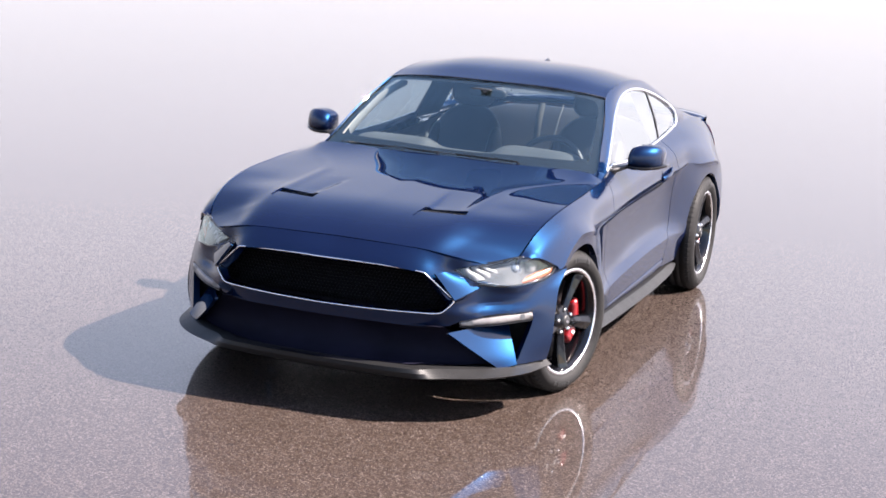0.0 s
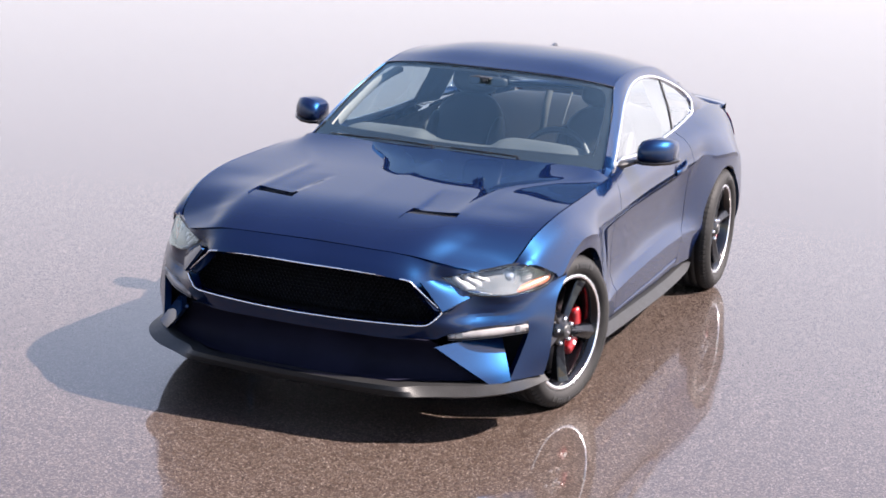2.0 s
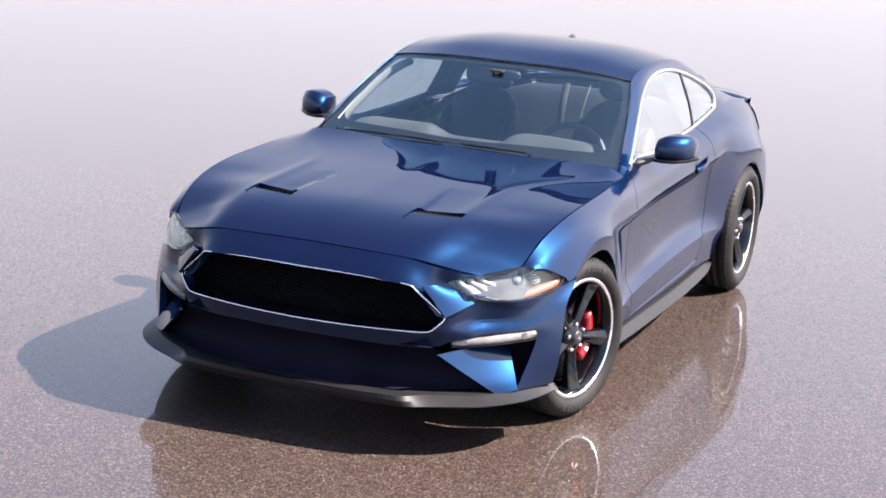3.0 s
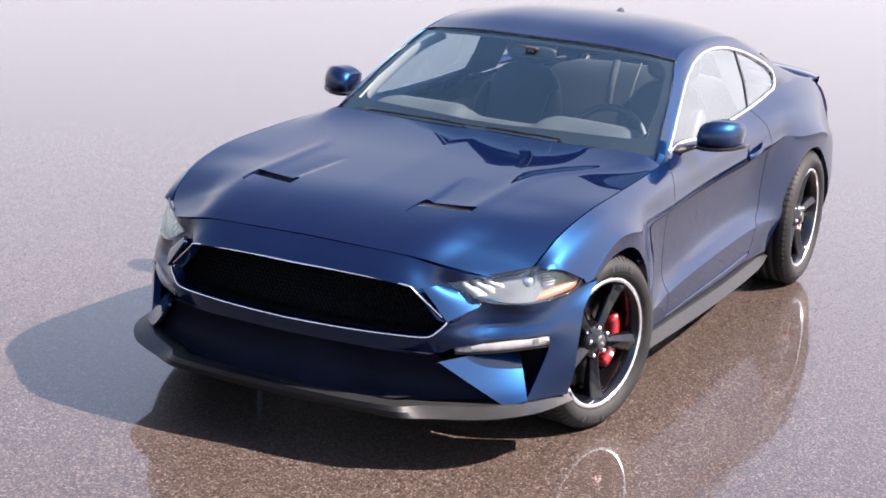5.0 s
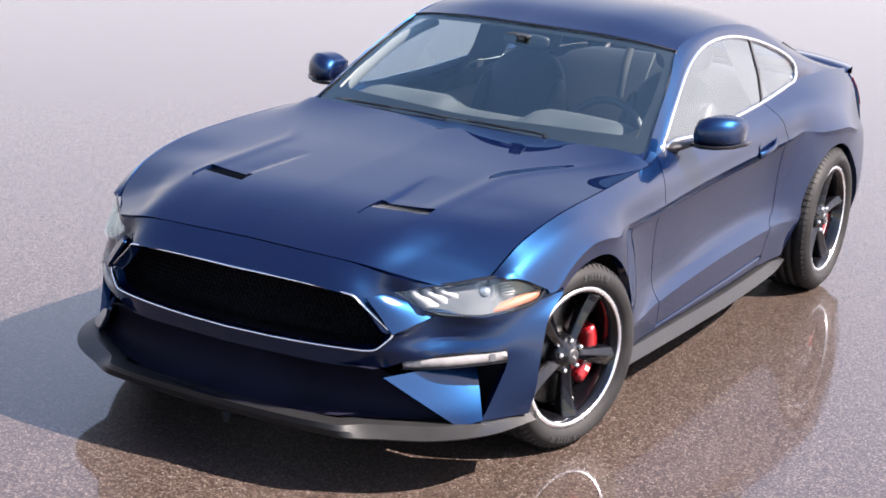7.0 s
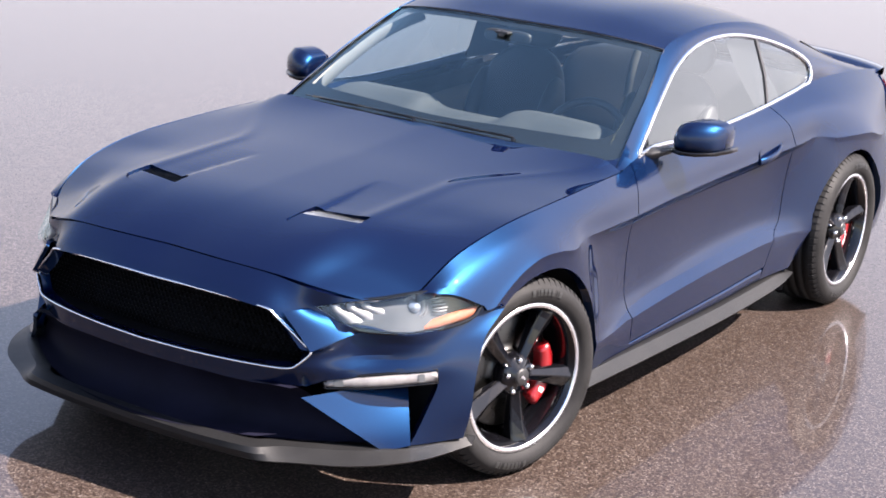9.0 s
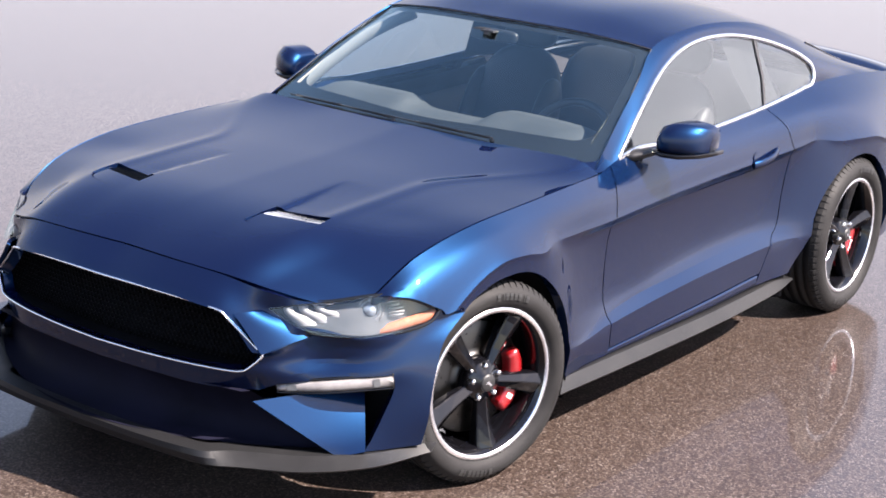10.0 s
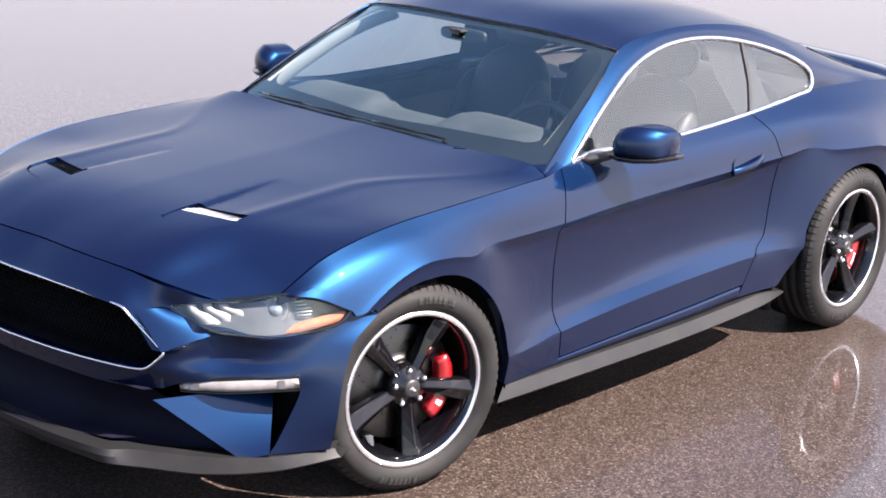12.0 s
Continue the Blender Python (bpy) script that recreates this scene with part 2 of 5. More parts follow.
def across(rows, b, crisp=()):
    """rows: (K, N, 3) points of K lines; b: (N,) places between the lines; crisp: lines at which the surface folds."""
    count = len(rows)
    rows = np.concatenate([2 * rows[:1] - rows[1:2], rows, 2 * rows[-1:] - rows[-2:-1]])
    b = np.clip(b, 0, count - 1)
    i = np.minimum(b.astype(int), count - 2)
    u, pick = (b - i)[:, None], np.arange(len(b))
    p = [rows[i + j, pick] for j in range(4)]
    for line in crisp:
        p[0] = np.where((i == line)[:, None], 2 * p[1] - p[2], p[0])
        p[3] = np.where((i + 1 == line)[:, None], 2 * p[2] - p[1], p[3])
    d = [np.sqrt(np.linalg.norm(p[j + 1] - p[j], axis=1))[:, None] + 1e-5 for j in range(3)]
    k0, k1, k2, k3 = 0 * u, d[0], d[0] + d[1], d[0] + d[1] + d[2]
    return bend(*p, k0, k1, k2, k3, k1 + u * d[1])


class Sheet:
    """A surface lofted through feature lines. along_x: lines are read off at x, else by the number of their point."""

    def __init__(self, lines, along_x=False, shape=None, crisp=()):
        self.along_x, self.shape, self.crisp = along_x, shape, crisp
        if along_x:
            self.lines = [flow(line)[::-1] for line in lines]
        else:
            self.lines = [np.asarray(line, float) for line in lines]
        self.u0, self.u1 = (min(l[0, 0] for l in self.lines), max(l[-1, 0] for l in self.lines)) if along_x else (0.0, len(lines[0]) - 1.0)
        self.v1 = len(lines) - 1.0
        self.grid = None

    def at(self, u, v):
        u, v = np.asarray(u, float), np.asarray(v, float)
        if self.along_x:
            rows = np.stack([np.stack([u, np.interp(u, l[:, 0], l[:, 1]), np.interp(u, l[:, 0], l[:, 2])], 1) for l in self.lines])
        else:
            rows = np.stack([across(np.repeat(l[:, None], len(u), 1), u) for l in self.lines])
        p = across(rows, v, self.crisp)
        return self.shape(p) if self.shape else p

    def find(self, points, weight=(1, 1, 1)):
        """The places on the surface nearest to the given points."""
        pts, w = np.asarray(points, float), np.asarray(weight, float)
        if self.grid is None:
            u, v = np.meshgrid(np.linspace(self.u0, self.u1, 260), np.linspace(0, self.v1, 140), indexing="ij")
            self.grid = (u.ravel(), v.ravel(), self.at(u.ravel(), v.ravel()))
        gu, gv, gp = self.grid
        out = []
        du, dv = (self.u1 - self.u0) / 259, self.v1 / 139
        for q in pts:
            j = (((gp - q) * w) ** 2).sum(1).argmin()
            bu, bv = gu[j], gv[j]
            for scale in (1.0, 0.2):
                a, b = np.meshgrid(np.linspace(-1, 1, 11) * du * scale, np.linspace(-1, 1, 11) * dv * scale, indexing="ij")
                a, b = np.clip(bu + a.ravel(), self.u0, self.u1), np.clip(bv + b.ravel(), 0, self.v1)
                k = (((self.at(a, b) - q) * w) ** 2).sum(1).argmin()
                bu, bv = a[k], b[k]
            out.append((bu, bv))
        return np.array(out)


def inside(points, ring):
    x, y = points[:, 0][:, None], points[:, 1][:, None]
    a, b = ring, np.roll(ring, -1, 0)
    cross = ((a[:, 1] > y) != (b[:, 1] > y)) & (x < (b[:, 0] - a[:, 0]) * (y - a[:, 1]) / (b[:, 1] - a[:, 1] + 1e-12) + a[:, 0])
    return cross.sum(1) % 2 == 1


def gap_to(points, ring):
    a, b = ring, np.roll(ring, -1, 0)
    ab = b - a
    s = np.clip(((points[:, None] - a) * ab).sum(2) / ((ab ** 2).sum(1) + 1e-12), 0, 1)
    return np.sqrt((((points[:, None] - a) - s[..., None] * ab) ** 2).sum(2)).min(1)


def gap_line(points, line):
    a, b = line[:-1], line[1:]
    ab = b - a
    s = np.clip(((points[:, None] - a) * ab).sum(2) / ((ab ** 2).sum(1) + 1e-12), 0, 1)
    return np.sqrt((((points[:, None] - a) - s[..., None] * ab) ** 2).sum(2)).min(1)


def fine(ring, step):
    out = []
    for a, b in zip(ring, np.roll(ring, -1, 0)):
        n = max(1, int(np.ceil(np.linalg.norm(b - a) / step)))
        out += [a + (b - a) * i / n for i in range(n)]
    return np.array(out)


def part(name, bm, material, parent, label=""):
    """Links a bmesh as one mesh object under a thing or a part."""
    me = bpy.data.meshes.new(name)
    bm.to_mesh(me)
    bm.free()
    for m in material if isinstance(material, (list, tuple)) else [material]:
        me.materials.append(m)
    ob = new(name, me)
    ob.parent = parent
    return tagged(ob, label)


def mirror_part(ob, parent, label=""):
    """The same part on the other side of the car, with the parts under it."""
    me = ob.data.copy()
    bm = bmesh.new()
    bm.from_mesh(me)
    bm.transform(Matrix.Diagonal((1, -1, 1, 1)))
    bmesh.ops.reverse_faces(bm, faces=bm.faces)
    bm.to_mesh(me)
    bm.free()
    twin = new(ob.name.split(".")[0], me)
    twin.parent = parent
    tagged(twin, label or ob.get("label", ""))
    for child in ob.children:
        mirror_part(child, twin)
    return twin


def panel(name, sheet, ring, material, parent, holes=(), step=0.025, scale=(1.0, 0.08), out=(0, 1, 0), depth=0.012, shift=0.0, both=False, label="", creases=()):
    """A body panel: the stretch of a sheet inside a ring, with a turned-in edge. both: mirrored across the middle and joined."""
    s = np.array(scale)
    ring = fine(np.asarray(ring, float) * s, step)
    holes = [fine(np.asarray(h, float) * s, step) for h in holes]
    lo, hi = ring.min(0), ring.max(0)
    gx, gy = np.meshgrid(np.arange(lo[0], hi[0], step), np.arange(lo[1], hi[1], step), indexing="ij")
    g = np.stack([gx.ravel() + 0.37 * step, gy.ravel() + 0.41 * step], 1)
    keep = inside(g, ring) & (gap_to(g, ring) > 0.55 * step)
    for h in holes:
        keep &= ~inside(g, h) & (gap_to(g, h) > 0.55 * step)
    lines = [np.asarray(c, float) * s for c in creases]
    for c in lines:
        keep &= gap_line(g, c) > 0.4 * step
    g = g[keep]
    verts, edges = [], []
    for r in [ring, *holes]:
        base = len(verts)
        verts += [Vector(p) for p in r]
        edges += [(base + i, base + (i + 1) % len(r)) for i in range(len(r))]
    for c in lines:
        dense = np.vstack([a + (b - a) * np.linspace(0, 1, max(2, int(np.linalg.norm(b - a) / step) + 1))[:-1, None] for a, b in zip(c, c[1:])] + [c[-1:]])
        dense = dense[inside(dense, ring) & (gap_to(dense, ring) > 0.3 * step)]
        base = len(verts)
        verts += [Vector(p) for p in dense]
        edges += [(base + i, base + i + 1) for i in range(len(dense) - 1) if np.linalg.norm(dense[i + 1] - dense[i]) < 2 * step]
    verts += [Vector(p) for p in g]
    from mathutils import geometry
    v2, _, tris, _, _, _ = geometry.delaunay_2d_cdt(verts, edges, [], 0, 1e-6)
    v2 = np.array([tuple(p) for p in v2])
    tris = np.array(tris)
    mid = v2[tris].mean(1)
    ok = inside(mid, ring)
    for h in holes:
        ok &= ~inside(mid, h)
    tris = tris[ok]
    p3 = sheet.at(v2[:, 0] / s[0], v2[:, 1] / s[1])
    bm = bmesh.new()
    vs = [bm.verts.new(p) for p in p3]
    for t in tris:
        bm.faces.new([vs[i] for i in t])
    if both:
        for v in bm.verts:
            if abs(v.co.y) < 2e-3:
                v.co.y = 0
        twin = bmesh.ops.duplicate(bm, geom=bm.faces[:])["geom"]
        for v in [e for e in twin if isinstance(e, bmesh.types.BMVert)]:
            v.co.y *= -1
        bmesh.ops.reverse_faces(bm, faces=[e for e in twin if isinstance(e, bmesh.types.BMFace)])
        bmesh.ops.remove_doubles(bm, verts=[v for v in bm.verts if abs(v.co.y) < 1e-5], dist=1e-5)
    bmesh.ops.delete(bm, geom=[v for v in bm.verts if not v.link_faces], context="VERTS")
    bm.normal_update()
    total = sum((f.normal * f.calc_area() for f in bm.faces if not both or f.calc_center_median().y > 0), Vector())
    if total.dot(Vector(out)) < 0:
        bmesh.ops.reverse_faces(bm, faces=bm.faces)
    bm.normal_update()
    if shift:
        for v, n in [(v, v.normal.copy()) for v in bm.verts]:
            v.co += n * shift
    for f in bm.faces:
        f.smooth = True
    if creases:
        firm(bm)
    if depth:
        turn_in(bm, depth)
    return part(name, bm, material, parent, label)


def firm(bm, angle=0.28):
    """Folds sharper than the angle stay sharp in the shading."""
    bm.normal_update()
    for e in bm.edges:
        if len(e.link_faces) == 2 and e.calc_face_angle(0) > angle:
            e.smooth = False


def turn_in(bm, depth):
    """A separate strip along open edges, bent inwards, so that a sheet shows its thickness."""
    bm.normal_update()
    twin = {}
    for e in [e for e in bm.edges if len(e.link_faces) == 1]:
        loop = e.link_loops[0]
        pair = (loop.vert, loop.link_loop_next.vert)
        for v in pair:
            if v not in twin:
                twin[v] = (bm.verts.new(v.co), bm.verts.new(v.co - v.normal * depth))
        a, b = pair
        f = bm.faces.new((twin[b][0], twin[a][0], twin[a][1], twin[b][1]))
        f.smooth = True


def box(bm, lo, hi, bevel=0.0):
    made = bmesh.ops.create_cube(bm, size=1.0)["verts"]
    lo, hi = Vector(lo), Vector(hi)
    for v in made:
        v.co = Vector([(a + b) / 2 + c * (b - a) for a, b, c in zip(lo, hi, v.co)])
    if bevel:
        edges = list({e for v in made for e in v.link_edges})
        bmesh.ops.bevel(bm, geom=edges, offset=bevel, segments=2, profile=0.5, affect="EDGES")
    return bm


def turned(bm, profile, n=72, axis="y", arc=None):
    """A lathe shape: profile of (radius, height) turned round the axis."""
    rings = []
    steps = n + 1 if arc else n
    for i in range(steps):
        a = (arc[0] + (arc[1] - arc[0]) * i / n) if arc else 2 * math.pi * i / n
        c, s = math.cos(a), math.sin(a)
        rings.append([bm.verts.new((r * c, h, r * s) if axis == "y" else (h, r * c, r * s) if axis == "x" else (r * c, r * s, h)) for r, h in profile])
    for i in range(n):
        p, q = rings[i], rings[(i + 1) % steps]
        for j in range(len(profile) - 1):
            f = bm.faces.new((p[j], p[j + 1], q[j + 1], q[j]))
            f.smooth = True
    return bm


def tube(bm, points, radius, n=8, closed=False, flat=1.0):
    """A rod along a line of points."""
    pts = [Vector(p) for p in points]
    rings = []
    for i, p in enumerate(pts):
        a = pts[i - 1] if i or closed else p
        b = pts[(i + 1) % len(pts)] if i + 1 < len(pts) or closed else p
        t = (b - a).normalized()
        side = t.cross(Vector((0, 0, 1)))
        side = side.normalized() if side.length > 1e-4 else Vector((1, 0, 0))
        up = side.cross(t)
        rings.append([bm.verts.new(p + side * math.cos(2 * math.pi * k / n) * radius + up * math.sin(2 * math.pi * k / n) * radius * flat) for k in range(n)])
    for i in range(len(pts) if closed else len(pts) - 1):
        p, q = rings[i], rings[(i + 1) % len(pts)]
        for k in range(n):
            f = bm.faces.new((p[k], p[(k + 1) % n], q[(k + 1) % n], q[k]))
            f.smooth = True
    if not closed:
        bm.faces.new(rings[0][::-1]), bm.faces.new(rings[-1])
    bmesh.ops.recalc_face_normals(bm, faces=bm.faces)
    return bm


def skin(bm, rings, cap=True, closed=True):
    """Faces between loops of points that follow one another."""
    made = [[bm.verts.new(p) for p in r] for r in rings]
    n = len(made[0])
    for p, q in zip(made, made[1:]):
        for k in range(n if closed else n - 1):
            f = bm.faces.new((p[k], p[(k + 1) % n], q[(k + 1) % n], q[k]))
            f.smooth = True
    if cap and closed:
        for r in (made[0][::-1], made[-1]):
            bm.faces.new(r).smooth = True
    bmesh.ops.recalc_face_normals(bm, faces=bm.faces)
    return bm


def pillow(bm, center, size, power=4.0, nu=28, nv=14, turn=None):
    """A rounded block, like a cushion."""
    rings = []
    for j in range(nv + 1):
        b = -math.pi / 2 + math.pi * j / nv
        rings.append([])
        for i in range(nu):
            a = 2 * math.pi * i / nu
            d = Vector((math.cos(b) * math.cos(a), math.cos(b) * math.sin(a), math.sin(b)))
            k = (abs(d.x) ** power + abs(d.y) ** power + abs(d.z) ** power) ** (-1 / power)
            p = Vector([d[q] * k * size[q] / 2 for q in range(3)])
            rings[-1].append((turn @ p if turn else p) + Vector(center))
    return skin(bm, rings)


# ---------------------------------------------------------------- ground
def build_ground():
    bm = bmesh.new()
    ring = [bm.verts.new((1500 * math.cos(a), 1500 * math.sin(a), 0)) for a in np.linspace(0, 2 * math.pi, 96, endpoint=False)]
    bm.faces.new(ring)
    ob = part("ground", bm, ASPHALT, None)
    tagged(ob, "wide wet brown asphalt lot with a thin film of water", "ground", kind="structure")


build_ground()

# ---------------------------------------------------------------- the car: feature lines (x forward from the front axle, y to its left)
car = new("car")
tagged(car, "dark metallic blue two-door fastback coupe parked on wet asphalt", "car")

HOOD_EDGE = [(0.628, 0.652, 0.690), (0.508, 0.745, 0.705), (0.486, 0.759, 0.7115), (0.476, 0.766, 0.721), (0.345, 0.789, 0.800), (0.10, 0.808, 0.859), (-0.20, 0.814, 0.884), (-0.50, 0.807, 0.899), (-0.700, 0.796, 0.906)]
HOOD_SIDE = [(x, y + 0.004, z) for x, y, z in flow(HOOD_EDGE, 4)[8::2]]
BELT = [(-0.90, 0.768, 0.930), (-1.30, 0.766, 0.936), (-1.70, 0.756, 0.947), (-2.06, 0.748, 0.967), (-2.35, 0.735, 0.988), (-2.60, 0.716, 1.003), (-3.0, 0.70, 0.995), (-3.4, 0.68, 0.965), (-3.72, 0.65, 0.925)]
HL_TOP = [(0.709, 0.539, 0.664), (0.661, 0.613, 0.684), (0.583, 0.693, 0.696), (0.502, 0.770, 0.713), (0.424, 0.826, 0.708), (0.321, 0.888, 0.662)]
HL_BOT = [(0.709, 0.539, 0.664), (0.672, 0.606, 0.622), (0.640, 0.668, 0.601), (0.582, 0.733, 0.594), (0.535, 0.776, 0.592), (0.439, 0.843, 0.606), (0.356, 0.882, 0.630), (0.321, 0.888, 0.662)]

SIDE_LINES = [
    HOOD_SIDE + BELT,
    [(0.50, 0.800, 0.702), (0.40, 0.838, 0.730), (0.25, 0.856, 0.782), (0.10, 0.863, 0.816), (-0.20, 0.862, 0.834), (-0.50, 0.850, 0.846), (-0.90, 0.828, 0.852), (-1.40, 0.819, 0.868), (-1.90, 0.819, 0.885), (-2.30, 0.835, 0.902), (-2.70, 0.845, 0.910), (-3.10, 0.815, 0.895), (-3.50, 0.735, 0.870), (-3.72, 0.67, 0.85)],
    [(0.50, 0.830, 0.60), (0.404, 0.900, 0.560), (0.342, 0.912, 0.605), (0.25, 0.914, 0.672), (0.142, 0.914, 0.727), (0.024, 0.916, 0.759), (-0.098, 0.918, 0.758), (-0.216, 0.910, 0.742), (-0.305, 0.888, 0.754), (-0.45, 0.876, 0.753), (-0.70, 0.864, 0.753), (-1.10, 0.848, 0.766), (-1.50, 0.842, 0.777), (-1.90, 0.846, 0.790), (-2.20, 0.858, 0.802), (-2.36, 0.862, 0.812), (-2.52, 0.895, 0.792), (-2.69, 0.918, 0.785), (-2.85, 0.925, 0.775), (-3.00, 0.915, 0.742), (-3.25, 0.855, 0.735), (-3.50, 0.77, 0.725), (-3.72, 0.70, 0.71)],
    [(0.50, 0.840, 0.50), (0.404, 0.908, 0.500), (0.342, 0.912, 0.575), (0.25, 0.912, 0.645), (0.142, 0.911, 0.704), (0.024, 0.912, 0.736), (-0.098, 0.914, 0.734), (-0.216, 0.908, 0.715), (-0.315, 0.892, 0.726), (-0.42, 0.868, 0.708), (-0.55, 0.852, 0.706), (-0.90, 0.830, 0.710), (-1.50, 0.815, 0.728), (-2.00, 0.821, 0.746), (-2.20, 0.842, 0.770), (-2.36, 0.862, 0.800), (-2.52, 0.893, 0.768), (-2.69, 0.914, 0.758), (-2.85, 0.920, 0.750), (-3.00, 0.911, 0.718), (-3.25, 0.875, 0.70), (-3.50, 0.79, 0.68), (-3.72, 0.71, 0.66)],
    [(0.50, 0.845, 0.42), (0.40, 0.914, 0.42), (0.20, 0.915, 0.52), (-0.10, 0.914, 0.55), (-0.31, 0.912, 0.52), (-0.40, 0.896, 0.495), (-0.50, 0.868, 0.475), (-0.70, 0.836, 0.455), (-1.10, 0.812, 0.468), (-1.60, 0.798, 0.486), (-2.10, 0.820, 0.488), (-2.35, 0.872, 0.50), (-2.55, 0.918, 0.55), (-2.85, 0.922, 0.55), (-3.10, 0.925, 0.52), (-3.40, 0.85, 0.5), (-3.72, 0.73, 0.48)],
    [(0.50, 0.845, 0.38), (0.38, 0.922, 0.38), (-0.30, 0.925, 0.42), (-0.42, 0.900, 0.382), (-0.60, 0.870, 0.372), (-0.75, 0.848, 0.396), (-1.00, 0.827, 0.417), (-1.30, 0.822, 0.430), (-1.60, 0.818, 0.444), (-2.00, 0.826, 0.456), (-2.15, 0.845, 0.440), (-2.35, 0.878, 0.43), (-2.60, 0.94, 0.43), (-3.00, 0.94, 0.42), (-3.40, 0.85, 0.4), (-3.72, 0.73, 0.38)],
    [(0.50, 0.845, 0.33), (0.38, 0.918, 0.33), (-0.30, 0.925, 0.355), (-0.42, 0.904, 0.350), (-0.60, 0.881, 0.352), (-0.76, 0.868, 0.366), (-1.00, 0.862, 0.382), (-1.27, 0.858, 0.396), (-1.60, 0.854, 0.407), (-2.00, 0.857, 0.416), (-2.20, 0.864, 0.412), (-2.36, 0.882, 0.397), (-2.60, 0.93, 0.38), (-3.00, 0.93, 0.37), (-3.40, 0.84, 0.35), (-3.72, 0.72, 0.33)],
    [(0.50, 0.840, 0.25), (0.38, 0.905, 0.25), (-0.30, 0.905, 0.25), (-0.42, 0.888, 0.25), (-0.60, 0.866, 0.25), (-1.00, 0.858, 0.25), (-1.60, 0.853, 0.252), (-2.00, 0.852, 0.262), (-2.20, 0.862, 0.262), (-2.35, 0.860, 0.26), (-2.60, 0.90, 0.25), (-3.00, 0.90, 0.25), (-3.40, 0.82, 0.25), (-3.72, 0.71, 0.25)],
]


def close_row(edge, other, share):
    """A line that runs just beside an edge, on the way to the next line: it keeps the edge crisp."""
    a, b = flow(other)[::-1], flow(edge)[::-1]
    out = []
    for x, y, z in b[::-4]:
        out.append((x, y + share * (np.interp(x, a[:, 0], a[:, 1]) - y), z + share * (np.interp(x, a[:, 0], a[:, 2]) - z)))
    return out


SIDE_LINES.insert(2, close_row(SIDE_LINES[2], SIDE_LINES[1], 0.16))
SIDE = Sheet(SIDE_LINES, along_x=True, crisp=(3, 6, 7))

def front_shape(p):
    """A shallow scoop above each fog lamp."""
    y, z = p[:, 1], p[:, 2]
    along = np.clip((y - 0.58) / 0.27, 0, 1)
    deep = 0.016 * np.sin(np.pi * along) * np.exp(-((z - 0.512) / 0.024) ** 2) * (p[:, 0] > 0.40)
    return p - deep[:, None] * np.array([0.62, 0.60, 0.10])


FRONT = Sheet([
    [(0.757, 0.0, 0.753), (0.767, 0.20, 0.753), (0.750, 0.40, 0.744), (0.708, 0.545, 0.714), (0.625, 0.655, 0.692), (0.490, 0.780, 0.714), (0.321, 0.893, 0.664)],
    [(0.845, 0.0, 0.672), (0.843, 0.204, 0.675), (0.812, 0.43, 0.660), (0.712, 0.538, 0.640), (0.650, 0.665, 0.645), (0.505, 0.790, 0.655), (0.272, 0.911, 0.656)],
    [(0.868, 0.0, 0.590), (0.860, 0.204, 0.590), (0.823, 0.43, 0.585), (0.766, 0.574, 0.546), (0.630, 0.650, 0.588), (0.530, 0.786, 0.589), (0.228, 0.916, 0.643)],
    [(0.874, 0.0, 0.545), (0.863, 0.204, 0.545), (0.828, 0.43, 0.540), (0.752, 0.566, 0.530), (0.626, 0.656, 0.548), (0.518, 0.786, 0.554), (0.325, 0.911, 0.565)],
    [(0.875, 0.0, 0.476), (0.862, 0.204, 0.477), (0.830, 0.406, 0.481), (0.762, 0.545, 0.482), (0.624, 0.687, 0.485), (0.530, 0.798, 0.492), (0.358, 0.915, 0.490)],
    [(0.862, 0.0, 0.420), (0.850, 0.204, 0.420), (0.818, 0.406, 0.418), (0.735, 0.553, 0.420), (0.620, 0.702, 0.430), (0.510, 0.812, 0.440), (0.374, 0.916, 0.425)],
    [(0.855, 0.0, 0.330), (0.845, 0.204, 0.330), (0.815, 0.42, 0.325), (0.745, 0.575, 0.320), (0.640, 0.705, 0.320), (0.515, 0.815, 0.325), (0.384, 0.914, 0.330)],
    [(0.885, 0.0, 0.240), (0.878, 0.25, 0.240), (0.845, 0.46, 0.240), (0.730, 0.640, 0.240), (0.620, 0.745, 0.240), (0.530, 0.812, 0.242), (0.390, 0.898, 0.248)],
], shape=front_shape, crisp=(2,))
LAMP = Sheet([FRONT.lines[0],
    [(0.845, 0.0, 0.672), (0.843, 0.204, 0.675), (0.812, 0.43, 0.660), (0.735, 0.548, 0.640), (0.650, 0.665, 0.645), (0.505, 0.790, 0.655), (0.272, 0.911, 0.656)],
    [(0.868, 0.0, 0.590), (0.860, 0.204, 0.590), (0.823, 0.43, 0.585), (0.762, 0.560, 0.566), (0.662, 0.672, 0.588), (0.541, 0.795, 0.588), (0.228, 0.916, 0.643)],
    [(0.874, 0.0, 0.545), (0.863, 0.204, 0.545), (0.828, 0.43, 0.540), (0.772, 0.564, 0.535), (0.672, 0.678, 0.548), (0.540, 0.800, 0.556), (0.325, 0.914, 0.565)],
])


def glide(t):
    """From 0 to 1 with soft ends."""
    t = np.clip(t, 0, 1)
    return t * t * (3 - 2 * t)


def trough_inner(x):
    return 0.30 - 0.10 * (0.45 - x)


